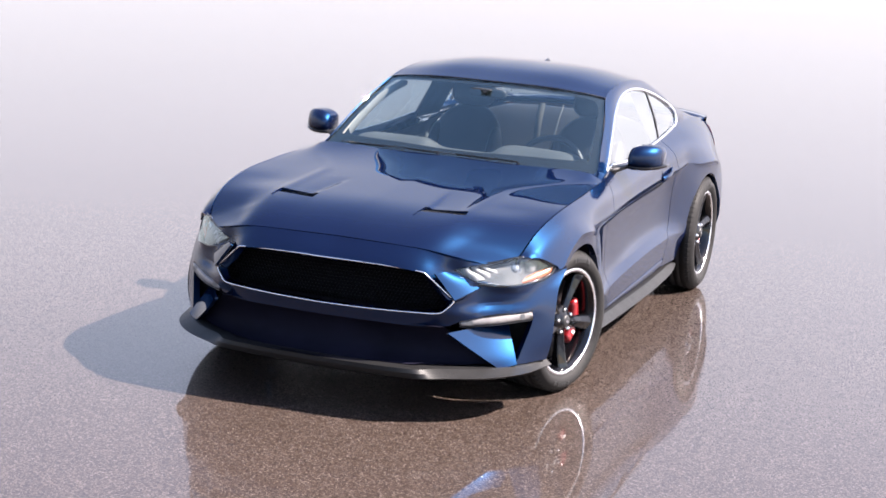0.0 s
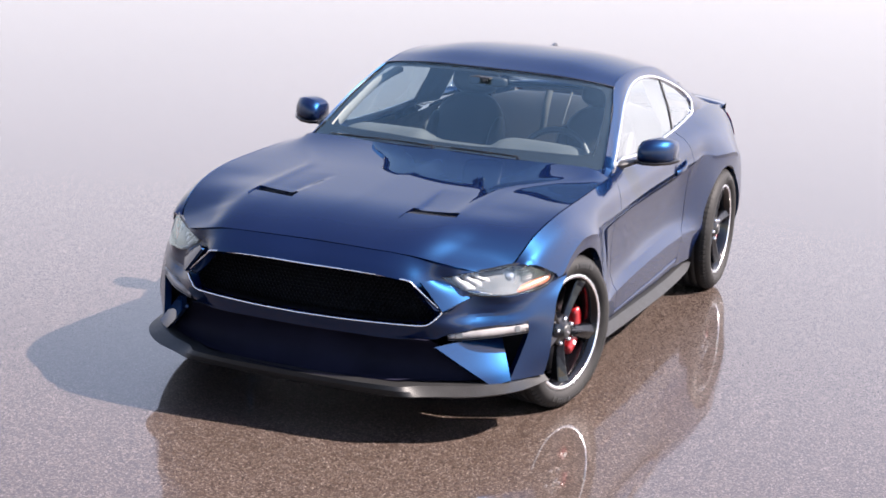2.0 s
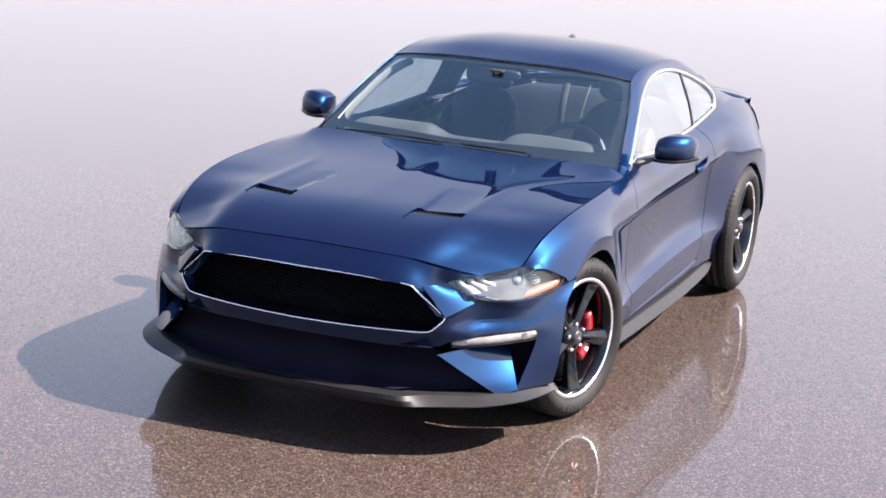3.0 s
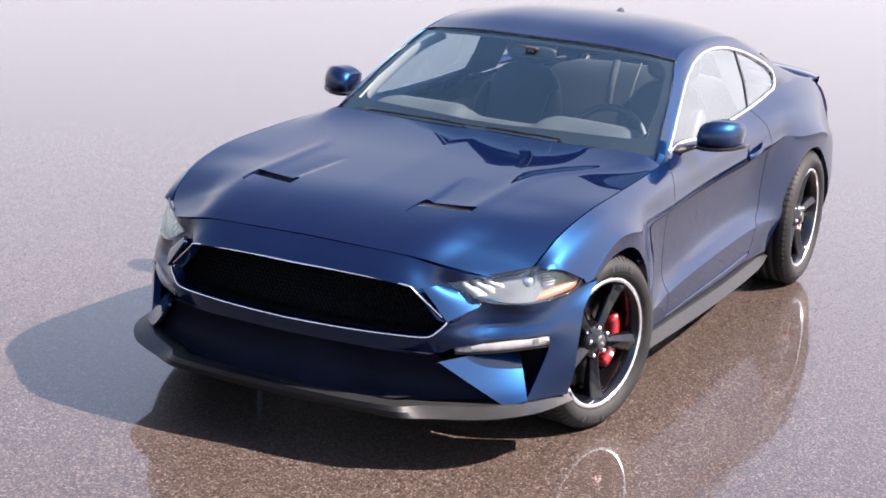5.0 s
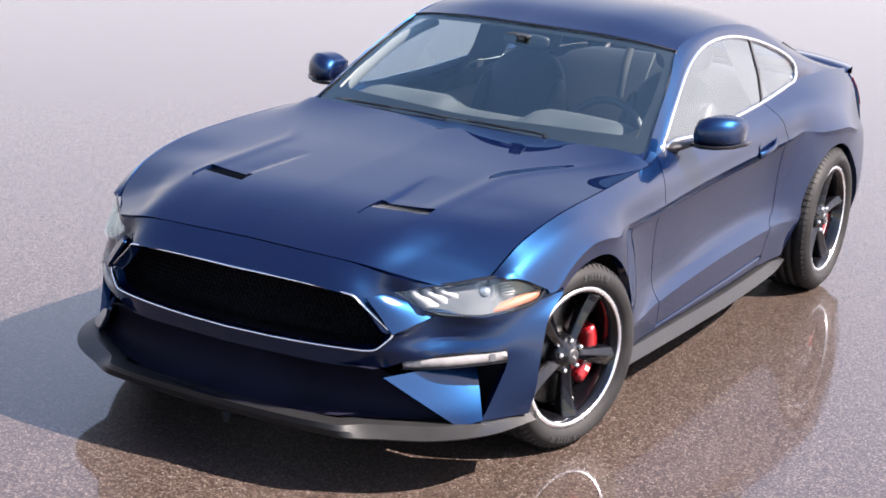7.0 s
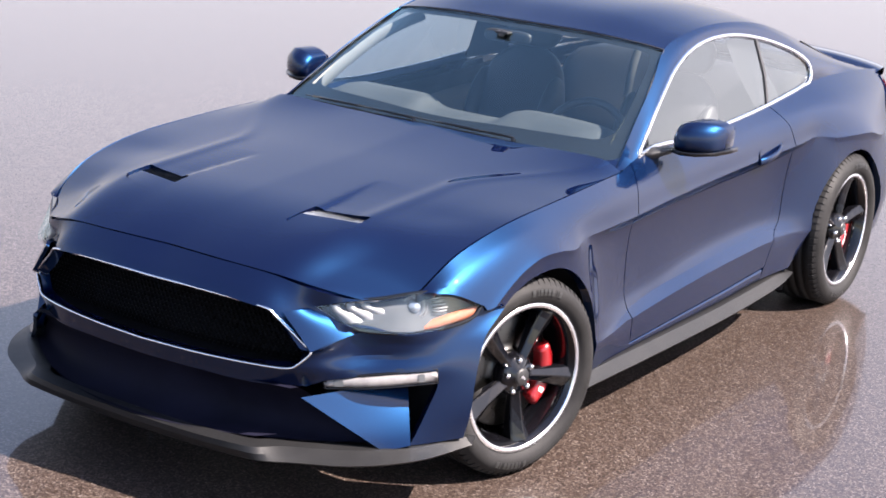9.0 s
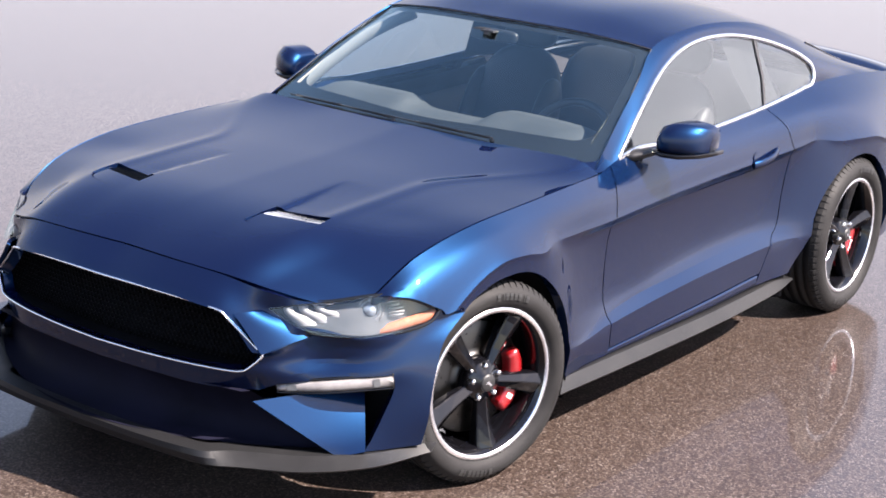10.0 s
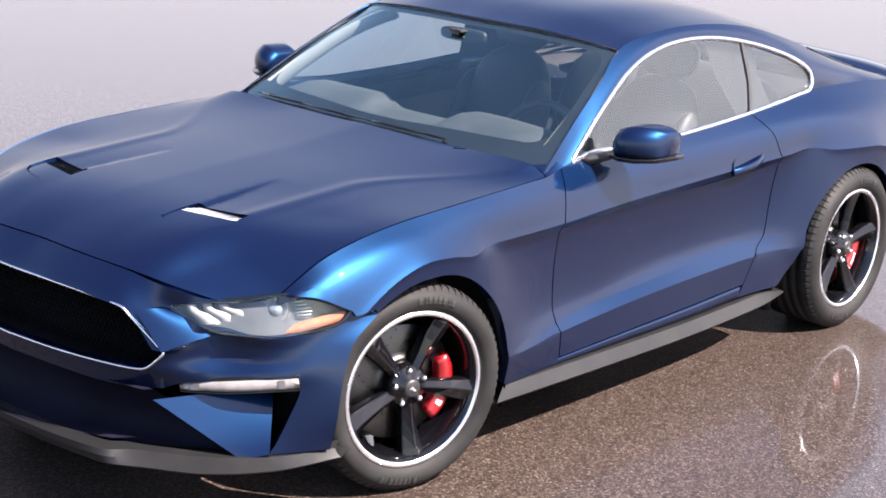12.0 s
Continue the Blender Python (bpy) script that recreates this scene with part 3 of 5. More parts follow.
def trough_outer(x):
    """The ridge beside the trough; it swings out towards the pillar and a little in at the nose."""
    x = np.asarray(x, float)
    t = np.clip((-0.10 - x) / 0.59, 0, 1)
    return 0.458 + 0.268 * t * t * (3 - 2 * t) - 0.20 * np.maximum(0, x - 0.40) ** 2


def hood_height(x, y):
    """Crown of the bonnet: it curls down at the nose and kicks up softly at the windscreen."""
    return 0.9035 - 0.066 * (x + 0.2) + 0.08 * np.maximum(0, -0.2 - x) ** 2 - 0.648 * np.maximum(0, x - 0.25) ** 3 - 0.055 * y * y


def hood_lines(n=28):
    """Five lines from nose to windscreen: middle, quarter, ridge, hollow, shut line."""
    s = np.linspace(0, 1, n + 1)
    ease = lambda z, first, last: z + (first - z[0]) * np.clip(1 - s / 0.3, 0, 1) ** 2 + (last - z[-1]) * np.clip((s - 0.6) / 0.4, 0, 1) ** 2
    mid, quarter, ridge, shut = 0.757 - 1.409 * s, 0.766 - 1.430 * s, 0.742 - 1.432 * s, 0.628 - 1.328 * s
    y1, y2 = 0.22 + 0.11 * s, trough_outer(ridge)
    edge = flow(HOOD_EDGE, 12)[::-1]
    y4, z4 = np.interp(shut, edge[:, 0], edge[:, 1]), np.interp(shut, edge[:, 0], edge[:, 2])
    z0 = ease(hood_height(mid, 0 * mid), 0.753, 0.948)
    z1 = ease(hood_height(quarter, y1), 0.752, 0.943)
    z2 = ease(hood_height(ridge, y2) + 0.002, 0.740, 0.940)
    x3 = 0.700 - 1.400 * s
    y3 = 0.53 * np.interp(x3, ridge[::-1], y2[::-1]) + 0.47 * np.interp(x3, shut[::-1], y4[::-1])
    z3 = ease(0.52 * np.interp(x3, ridge[::-1], z2[::-1]) + 0.48 * np.interp(x3, shut[::-1], z4[::-1]) + 0.016 * glide((x3 - 0.12) / 0.36) - 0.003 + 0.005 * glide((0.2 - x3) / 0.9), 0.719, 0.925)
    return [np.stack(line, 1) for line in ((mid, 0 * mid, z0), (quarter, y1, z1), (ridge, y2, z2), (x3, y3, z3), (shut, y4, z4))]


def hood_shape(p):
    """Behind each vent a shallow trough with a firm inner edge runs back and fades out, rising to a ridge on its outer side."""
    x, y = p[:, 0], np.abs(p[:, 1])
    edge = lambda d: 1 / (1 + np.exp(-np.clip(d / 0.0035, -40, 40)))
    fade = np.clip((x - 0.0) / 0.30, 0, 1) * np.clip((0.44 - x) / 0.03, 0, 1)
    ridge = np.exp(-((y - trough_outer(x)) / 0.030) ** 2) * glide((x + 0.70) / 0.70) * glide((0.64 - x) / 0.3)
    p = p.copy()
    p[:, 2] += 0.003 * ridge - 0.009 * edge(y - trough_inner(x)) * np.clip((trough_outer(x) - y) / (trough_outer(x) - trough_inner(x)), 0, 1) * fade
    return p


HOOD = Sheet(hood_lines(), shape=hood_shape)

WIND = Sheet([
    [(-0.665, 0.0, 0.940), (-0.680, 0.28, 0.938), (-0.715, 0.54, 0.930), (-0.765, 0.752, 0.922)],
    [(-0.935, 0.0, 1.128), (-0.950, 0.27, 1.125), (-0.990, 0.52, 1.108), (-1.045, 0.688, 1.095)],
    [(-1.229, 0.0, 1.288), (-1.244, 0.254, 1.285), (-1.282, 0.500, 1.270), (-1.320, 0.612, 1.252)],
])

ROOF_EDGE = [(-0.70, 0.768, 0.884), (-0.765, 0.753, 0.925), (-0.952, 0.711, 1.046), (-1.144, 0.667, 1.156), (-1.32, 0.612, 1.252), (-1.50, 0.600, 1.290), (-1.80, 0.590, 1.306), (-2.20, 0.585, 1.275), (-2.50, 0.582, 1.212), (-2.80, 0.575, 1.130), (-3.10, 0.560, 1.045), (-3.35, 0.55, 0.985)]
DLO_TOP = [(-0.70, 0.79, 0.80), (-0.881, 0.769, 0.934), (-1.082, 0.725, 1.069), (-1.340, 0.668, 1.197), (-1.594, 0.634, 1.252), (-1.897, 0.625, 1.256), (-2.202, 0.637, 1.212), (-2.44, 0.662, 1.150), (-2.565, 0.690, 1.103), (-2.80, 0.690, 1.055), (-3.10, 0.665, 1.010), (-3.35, 0.640, 0.975)]
FRAME = Sheet([
    ROOF_EDGE,
    [(-0.73, 0.775, 0.86), (-0.93, 0.746, 0.985), (-1.12, 0.701, 1.113), (-1.33, 0.650, 1.222), (-1.55, 0.626, 1.274), (-1.85, 0.616, 1.284), (-2.20, 0.618, 1.250), (-2.48, 0.635, 1.180), (-2.70, 0.642, 1.115), (-3.10, 0.622, 1.030), (-3.35, 0.60, 0.983)],
    DLO_TOP,
    [(-0.70, 0.80, 0.79), (-0.90, 0.772, 0.931), (-1.30, 0.730, 1.05), (-1.70, 0.705, 1.09), (-2.06, 0.705, 1.08), (-2.35, 0.715, 1.055), (-2.60, 0.712, 1.040), (-2.80, 0.702, 1.025), (-3.10, 0.68, 1.00), (-3.35, 0.66, 0.972)],
    [(-0.70, 0.79, 0.78)] + BELT[:-1] ,
], along_x=True)

ROOF = Sheet([
    [(-1.229, 0.0, 1.291), (-1.50, 0.0, 1.345), (-1.80, 0.0, 1.363), (-2.20, 0.0, 1.334), (-2.52, 0.0, 1.264)],
    [(-1.255, 0.33, 1.285), (-1.50, 0.33, 1.336), (-1.80, 0.33, 1.352), (-2.20, 0.33, 1.321), (-2.52, 0.33, 1.251)],
    [(-1.300, 0.55, 1.264), (-1.50, 0.54, 1.301), (-1.80, 0.53, 1.318), (-2.20, 0.53, 1.288), (-2.52, 0.53, 1.222)],
    [(-1.320, 0.610, 1.253), (-1.50, 0.600, 1.289), (-1.80, 0.590, 1.305), (-2.20, 0.585, 1.274), (-2.52, 0.582, 1.207)],
])
REAR_GLASS = Sheet([
    [(-2.53, 0.0, 1.262), (-2.80, 0.0, 1.180), (-3.10, 0.0, 1.075), (-3.25, 0.0, 1.015)],
    [(-2.53, 0.33, 1.249), (-2.80, 0.33, 1.168), (-3.10, 0.33, 1.065), (-3.25, 0.33, 1.01)],
    [(-2.53, 0.580, 1.204), (-2.80, 0.574, 1.130), (-3.10, 0.559, 1.045), (-3.25, 0.55, 1.0)],
])
DECK = Sheet([
    [(-3.26, 0.0, 1.01), (-3.45, 0.0, 0.985), (-3.60, 0.0, 0.965), (-3.74, 0.0, 0.94)],
    [(-3.26, 0.40, 1.0), (-3.43, 0.40, 0.98), (-3.57, 0.40, 0.96), (-3.69, 0.40, 0.935)],
    [(-3.26, 0.68, 0.975), (-3.40, 0.675, 0.963), (-3.50, 0.670, 0.95), (-3.60, 0.66, 0.93)],
])
TAIL = Sheet([
    [(-3.74, 0.0, 0.94), (-3.70, 0.40, 0.935), (-3.62, 0.60, 0.93), (-3.56, 0.675, 0.93), (-3.50, 0.70, 0.93)],
    [(-3.80, 0.0, 0.85), (-3.76, 0.40, 0.85), (-3.68, 0.62, 0.84), (-3.58, 0.72, 0.84), (-3.48, 0.76, 0.84)],
    [(-3.84, 0.0, 0.62), (-3.80, 0.40, 0.62), (-3.72, 0.64, 0.62), (-3.62, 0.75, 0.62), (-3.48, 0.80, 0.62)],
    [(-3.82, 0.0, 0.40), (-3.78, 0.40, 0.40), (-3.70, 0.64, 0.40), (-3.60, 0.75, 0.40), (-3.48, 0.80, 0.40)],
    [(-3.76, 0.0, 0.25), (-3.72, 0.40, 0.25), (-3.64, 0.62, 0.25), (-3.55, 0.73, 0.25), (-3.46, 0.80, 0.25)],
])

HUB_F, HUB_R = Vector((0.0, 0.879, 0.338)), Vector((-2.72, 0.911, 0.345))
R_ARCH_F, R_ARCH_R = 0.378, 0.366


def opening_f(a):
    """Radius of the front wheel opening, which widens towards the back."""
    return float(np.interp(a, (50, 70, 90, 110, 137, 156, 167, 180, 200), (0.380, 0.368, 0.366, 0.379, 0.397, 0.420, 0.431, 0.441, 0.455)))


def opening_r(a):
    return float(np.interp(a, (-20, -9, -1, 9, 20, 200), (0.53, 0.50, 0.41, 0.372, 0.366, 0.366)))


def arch(hub, r, a0, a1, n=28):
    """Points on a wheel opening; 0 degrees is straight ahead, 90 up."""
    if r is opening_f or r is opening_r:
        return [(hub.x + r(a) * math.cos(radians(a)), 0.93, hub.z + r(a) * math.sin(radians(a))) for a in np.linspace(a0, a1, n)]
    return [(hub.x + r * math.cos(radians(a)), 0.93, hub.z + r * math.sin(radians(a))) for a in np.linspace(a0, a1, n)]


def on_side(points):
    return [tuple(p) for p in SIDE.find(points, (1, 0.04, 1))]


def edge_x(stops, n=24, shift=0.0):
    """A shut line down the side: x by the number of the feature line."""
    v = np.linspace(0, 8, n)
    return [(np.interp(b, range(9), stops) + shift, b) for b in v]


DOOR_F = (-0.800, -0.765, -0.745, -0.742, -0.742, -0.748, -0.756, -0.762, -0.775)
DOOR_R = (-2.060, -2.115, -2.150, -2.155, -2.165, -2.140, -2.080, -2.030, -1.940)
GAP = 0.003


def build_sides():
    folds = lambda a, b: [[(x, v) for x in np.linspace(a, b, 120)] for v in (2.0, 2.5, 3.0, 3.5, 4.0, 6.0, 6.5, 7.0)]
    ends = lambda hub, r, z: math.degrees(math.asin((z - hub.z) / r))
    # front wing
    ring = on_side(flow(HL_TOP[3:], 6)) + on_side([(0.268, 0.905, 0.652), (0.226, 0.91, 0.638)]) + on_side(arch(HUB_F, opening_f, 57, 190))
    ring += [(-0.455, 8.0)] + edge_x(DOOR_F, shift=GAP)[::-1] + [(x, 0.0) for x in np.linspace(-0.78, 0.48, 40)]
    fender = panel("fender", SIDE, ring, PAINT, car, step=0.02, depth=0.03, label="blue front wing with a flared wheel arch", creases=folds(0.45, -0.74)[:5])
    # door
    cut = lambda line, end: [(x, b) for x, b in line if b < end - 0.1] + [(np.interp(end, [b for _, b in line], [x for x, _ in line]), end)]
    ring = cut(edge_x(DOOR_F, shift=-GAP), 7.80) + cut(edge_x(DOOR_R, shift=GAP), 7.68)[::-1] + [(x, 0.0) for x in np.linspace(-2.05, -0.82, 30)]
    door = panel("door", SIDE, ring, PAINT, car, step=0.02, depth=0.03, label="long blue door with a sharp crease", creases=folds(-0.74, -2.2))
    # sill under the door
    xs = np.linspace(-0.765, -1.95, 60)
    lip = 7.85 - 0.12 * (xs + 0.78) / -1.18
    rows = [SIDE.at(xs, lip + (8.0 - lip) * k) for k in (0.0, 0.0, 0.3, 0.65, 1.0, 1.0)]
    rows[0], rows[-1] = rows[0] - [0, 0.015, 0], rows[-1] - [0, 0.02, 0.004]
    bm = bmesh.new()
    skin(bm, [[tuple(p) for p in r] for r in rows], closed=False)
    orient(bm, (0, 1, 0))
    sill = part("sill", bm, PAINT, car, "blue sill strip under the door")
    # rear quarter
    low = ends(HUB_R, R_ARCH_R, 0.262)
    ring = edge_x(DOOR_R, shift=-GAP) + [(-2.215, 8.0)] + on_side([(-2.23, 0.87, 0.268), (-2.32, 0.88, 0.34), (-2.368, 0.89, 0.40)])
    ring += on_side(arch(HUB_R, R_ARCH_R, 20, 180 - low)) + [(-3.30, 8.0)] + [(-3.50, b) for b in np.linspace(8, 0, 16)]
    ring += [(x, 0.0) for x in np.linspace(-3.48, -2.08, 40)]
    quarter = panel("quarter_panel", SIDE, ring, PAINT, car, step=0.02, depth=0.03, label="blue rear quarter panel over the wheel", creases=folds(-2.0, -3.5)[:5])
    # pillars and roof rail in one piece
    v1 = FRAME.find(DLO_TOP[1:9])
    ring = [(x, 0.0) for x in np.linspace(-0.735, -3.34, 80)] + [(-3.34, b) for b in np.linspace(0.3, 4, 10)]
    ring += [(x, 4.0) for x in np.linspace(-3.30, -2.59, 20)] + [(-2.572, 3.6), (-2.580, 3.2), (-2.580, 2.7), (-2.570, 2.3)]
    ring += [(x, 2.0) for x in np.linspace(-2.55, -0.735, 80)]
    frame_ = panel("pillar_frame", FRAME, ring, PAINT, car, step=0.02, scale=(1, 0.05), depth=0.005, out=(0, 1, 0.6), label="blue windscreen pillar, roof rail and rear pillar")
    # window with its bright surround
    ring = [(x, 2.0) for x in np.linspace(-0.885, -2.13, 50)] + [(-2.10, 3.0), (-2.06, 4.0)] + [(x, 4.0) for x in np.linspace(-2.05, -0.90, 40)]
    pane = panel("window_glass", FRAME, ring, SIDE_GLASS, door, step=0.05, scale=(1, 0.08), depth=0, out=(0, 1, 0.3), shift=-0.008)
    pane.visible_shadow = False
    ring = [(x, 2.0) for x in np.linspace(-2.15, -2.55, 24)] + [(-2.570, 2.3), (-2.580, 2.7), (-2.580, 3.2), (-2.572, 3.6), (-2.56, 3.95)] + [(x, 4.0) for x in np.linspace(-2.54, -2.085, 20)]
    small = panel("quarter_glass", FRAME, ring, SIDE_GLASS, quarter, step=0.05, scale=(1, 0.08), depth=0, out=(0, 1, 0.3), shift=-0.008)
    small.visible_shadow = False
    bar = panel("window_divider", FRAME, [(-2.131, 2.0), (-2.149, 2.0), (-2.116, 3.0), (-2.079, 4.0), (-2.061, 4.0), (-2.098, 3.0)], LEATHER, quarter, step=0.02, scale=(1, 0.08), out=(0, 1, 0.3), shift=-0.003)
    top = FRAME.at(np.linspace(-0.875, -2.545, 90), np.full(90, 2.0))
    end = FRAME.at(np.array([-2.568, -2.582, -2.582, -2.574]), np.array([2.3, 2.75, 3.25, 3.65]))
    low = FRAME.at(np.linspace(-2.555, -0.885, 70), np.full(70, 4.0))
    path = flow(np.vstack([top[::3], end, low[::4]]), 4)
    bm = bmesh.new()
    ribbon(bm, path, 0.0085, 0.006, (0, 1, 0.25))
    trim = part("window_trim", bm, CHROME, car, "bright satin trim round the side window")
    for ob in (fender, door, quarter, frame_, trim, sill):
        mirror_part(ob, car)
    return door, quarter


def ribbon(bm, path, half, proud, out):
    """A raised strip with a rounded section along a closed line."""
    out = Vector(out).normalized()
    pts = [Vector(p) for p in path]
    n, rings = len(pts), []
    for i, p in enumerate(pts):
        t = (pts[(i + 1) % n] - pts[i - 1]).normalized()
        side = t.cross(out).normalized()
        up = side.cross(t)
        rings.append([bm.verts.new(p + side * half * c + up * proud * s) for c, s in ((-1, -0.9), (-1, 0.1), (-0.7, 0.75), (0, 1), (0.7, 0.75), (1, 0.1), (1, -0.9))])
    for i in range(n):
        p, q = rings[i], rings[(i + 1) % n]
        for k in range(6):
            f = bm.faces.new((p[k], p[k + 1], q[k + 1], q[k]))
            f.smooth = True
    bmesh.ops.recalc_face_normals(bm, faces=bm.faces)
    return bm


GRILLE = [(0.875, 0.0, 0.476), (0.862, 0.204, 0.477), (0.830, 0.406, 0.480), (0.795, 0.508, 0.4815), (0.785, 0.527, 0.487), (0.7785, 0.539, 0.497), (0.7625, 0.567, 0.529), (0.7600, 0.570, 0.537), (0.7630, 0.566, 0.546), (0.803, 0.462, 0.641), (0.8080, 0.452, 0.652), (0.8110, 0.440, 0.6575), (0.832, 0.30, 0.669), (0.843, 0.15, 0.673), (0.845, 0.0, 0.672)]


def full_loop(half):
    """A closed loop from its left half, which begins and ends on the middle."""
    return half + [(x, -y, z) for x, y, z in half[-2:0:-1]]


def build_front():
    on = lambda pts: [tuple(p) for p in FRONT.find(pts)]
    hole = on(GRILLE)
    hole[0], hole[-1] = (0.0, hole[0][1]), (0.0, hole[-1][1])
    ring = [(0.0, 0.0)] + [(u, 0.0) for u in np.linspace(0.3, 3.9, 24)]
    ring += on(flow(HL_TOP[:3], 5)[::-1][3:]) + on(flow(HL_BOT, 5)[1:])
    ring += [(6.0, v) for v in np.linspace(0.7, 7.0, 22)]
    ring += [(u, 7.0) for u in np.linspace(5.8, 4.85, 6)] + on(flow([(0.530, 0.812, 0.270), (0.495, 0.832, 0.36), (0.470, 0.846, 0.440), (0.473, 0.837, 0.476)], 3))
    ring += on(flow([(0.617, 0.698, 0.462), (0.699, 0.580, 0.445)], 4)) + on([(0.745, 0.553, 0.42), (0.79, 0.47, 0.418)]) + [(u, 5.0) for u in np.linspace(2.0, 0.0, 8)] + hole
    bumper = panel("front_bumper", FRONT, ring, PAINT, car, step=0.018, scale=(0.17, 0.09), out=(1, 0.3, 0), depth=0.03, both=True, creases=[[(u, 2.0) for u in np.linspace(2.9, 6, 30)], [(u, 2.35) for u in np.linspace(2.9, 6, 30)], [(u, 3.0) for u in np.linspace(2.9, 6, 30)]], label="blue front bumper with a wide blacked-out grille")
    # grille: bright line, well, mesh
    loop = flow(full_loop(GRILLE) + [GRILLE[0]], 6)[:-1]
    bm = bmesh.new()
    ribbon(bm, loop, 0.0034, 0.004, (1, 0, 0.1))
    part("grille_trim", bm, CHROME, bumper, "thin bright line round the grille")
    bm = bmesh.new()
    back = loop - np.array([0.075, 0, 0])
    c = loop.mean(0)
    skin(bm, [loop * [1, 0.992, 1] + [0, 0, 0.0], c + (loop - c) * [1, 0.985, 0.97] - [0.02, 0, 0], c + (back - c) * [1, 0.97, 0.93] - [0.055, 0, 0]], cap=False)
    bmesh.ops.reverse_faces(bm, faces=bm.faces)
    part("grille_well", bm, GRILLE_BLACK, bumper)
    bm = bmesh.new()
    flat = c + (loop - c) * [1, 0.985, 0.97]
    vs = [bm.verts.new(p - np.array([0.13, 0, 0])) for p in flat]
    mid = bm.verts.new((0.735, 0, 0.57))
    for a, b in zip(vs, vs[1:] + vs[:1]):
        bm.faces.new((a, b, mid))
    part("grille_backing", bm, DARK, bumper)
    # honeycomb
    bm = bmesh.new()
    pitch, zc = 0.017, np.arange(0.47, 0.69, 0.017 * 0.866)
    ring2 = np.array([(p[1], p[2]) for p in flat])
    for j, z in enumerate(zc):
        ys = np.arange(-0.56, 0.56, pitch) + (pitch / 2 if j % 2 else 0)
        ok = inside(np.stack([ys, np.full(len(ys), z)], 1), ring2)
        for y in ys[ok]:
            x = 0.838 - 0.20 * y * y - 0.045 - 0.12 * abs(z - 0.55)
            outer, inner = [], []
            for k in range(6):
                a = math.pi / 6 + k * math.pi / 3
                outer.append(bm.verts.new((x, y + math.cos(a) * pitch * 0.577, z + math.sin(a) * pitch * 0.577)))
                inner.append(bm.verts.new((x - 0.006, y + math.cos(a) * pitch * 0.44, z + math.sin(a) * pitch * 0.44)))
            for k in range(6):
                bm.faces.new((outer[k], outer[(k + 1) % 6], inner[(k + 1) % 6], inner[k]))
    mesh_ = part("grille_mesh", bm, GRILLE_BLACK, bumper, "black honeycomb mesh")
    tagged(mesh_, kind="stuff")
    # lower intake
    bm = bmesh.new()
    rows = []
    for x0, z, back in ((0.853, 0.425, 0.0), (0.80, 0.42, 0.03), (0.775, 0.34, 0.05), (0.80, 0.24, 0.03), (0.928, 0.249, 0.0)):
        wide = 0.556 + (0.40 - z) / 0.172 * 0.186
        bow = (x0 - (0.772 - (0.40 - z) / 0.172 * 0.179 - back)) / wide ** 2
        rows.append([(x0 - bow * y * y, y, z) for y in np.linspace(-wide, wide, 40)])
    skin(bm, rows, closed=False)
    part("lower_intake", bm, INTAKE, bumper, "matt black lower intake")
    # side fins, pockets and fog lamps
    bm = bmesh.new()
    a, b, c_, d = [np.array(p) for p in ((0.785, 0.562, 0.400), (0.462, 0.726, 0.4145), (0.555, 0.8135, 0.248), (0.6105, 0.754, 0.228))]
    rows = []
    for i in np.linspace(0, 1, 10):
        left, right = a + (d - a) * i, b + (c_ - b) * i
        hollow = np.array([0.49, 0.81, 0.32]) * 0.006 * math.sin(math.pi * i)
        rows.append([left + (right - left) * k - hollow * math.sin(math.pi * min(1, 0.25 + 0.75 * k)) for k in np.linspace(0, 1, 12)])
    skin(bm, [[tuple(p) for p in r] for r in rows], closed=False)
    orient(bm, (0.2, 0.8, 0.6))
    turn_in(bm, 0.012)
    fin = part("air_fin", bm, PAINT, bumper, "blue angled fin beside the lower intake")
    bm = bmesh.new()
    skin(bm, [[(0.40, 0.60, 0.47), (0.40, 0.80, 0.47), (0.40, 0.88, 0.44), (0.40, 0.87, 0.22), (0.40, 0.60, 0.22)], [(0.62, 0.60, 0.44), (0.52, 0.76, 0.44), (0.462, 0.842, 0.435), (0.53, 0.805, 0.25), (0.60, 0.735, 0.22)]], closed=False)
    box(bm, (0.38, 0.55, 0.2), (0.40, 0.88, 0.46))
    pocket = part("air_pocket", bm, DARK, bumper)
    fog = build_fog(bumper)
    for ob in (fin, pocket, fog):
        mirror_part(ob, bumper)
    # sharp facet between the grille corner and the headlight
    left = flow([(0.800, 0.488, 0.655), (0.786, 0.530, 0.604), (0.772, 0.578, 0.543)], 6)
    right = flow([(0.722, 0.534, 0.655), (0.678, 0.594, 0.624), (0.630, 0.650, 0.588)], 6)
    lift = np.array([0.535, 0.623, 0.57])
    bm = bmesh.new()
    skin(bm, [[tuple(a + (b - a) * k + lift * (0.003 + 0.007 * math.sin(math.pi * k))) for a, b in zip(left, right)] for k in np.linspace(0, 1, 9)], closed=False)
    orient(bm, lift)
    turn_in(bm, 0.012)
    facet = part("bumper_facet", bm, PAINT, bumper)
    mirror_part(facet, bumper)
    build_splitter()
    build_headlight()
    return bumper


def orient(bm, out):
    bm.normal_update()
    total = sum((f.normal * f.calc_area() for f in bm.faces), Vector())
    if total.dot(Vector(out)) < 0:
        bmesh.ops.reverse_faces(bm, faces=bm.faces)


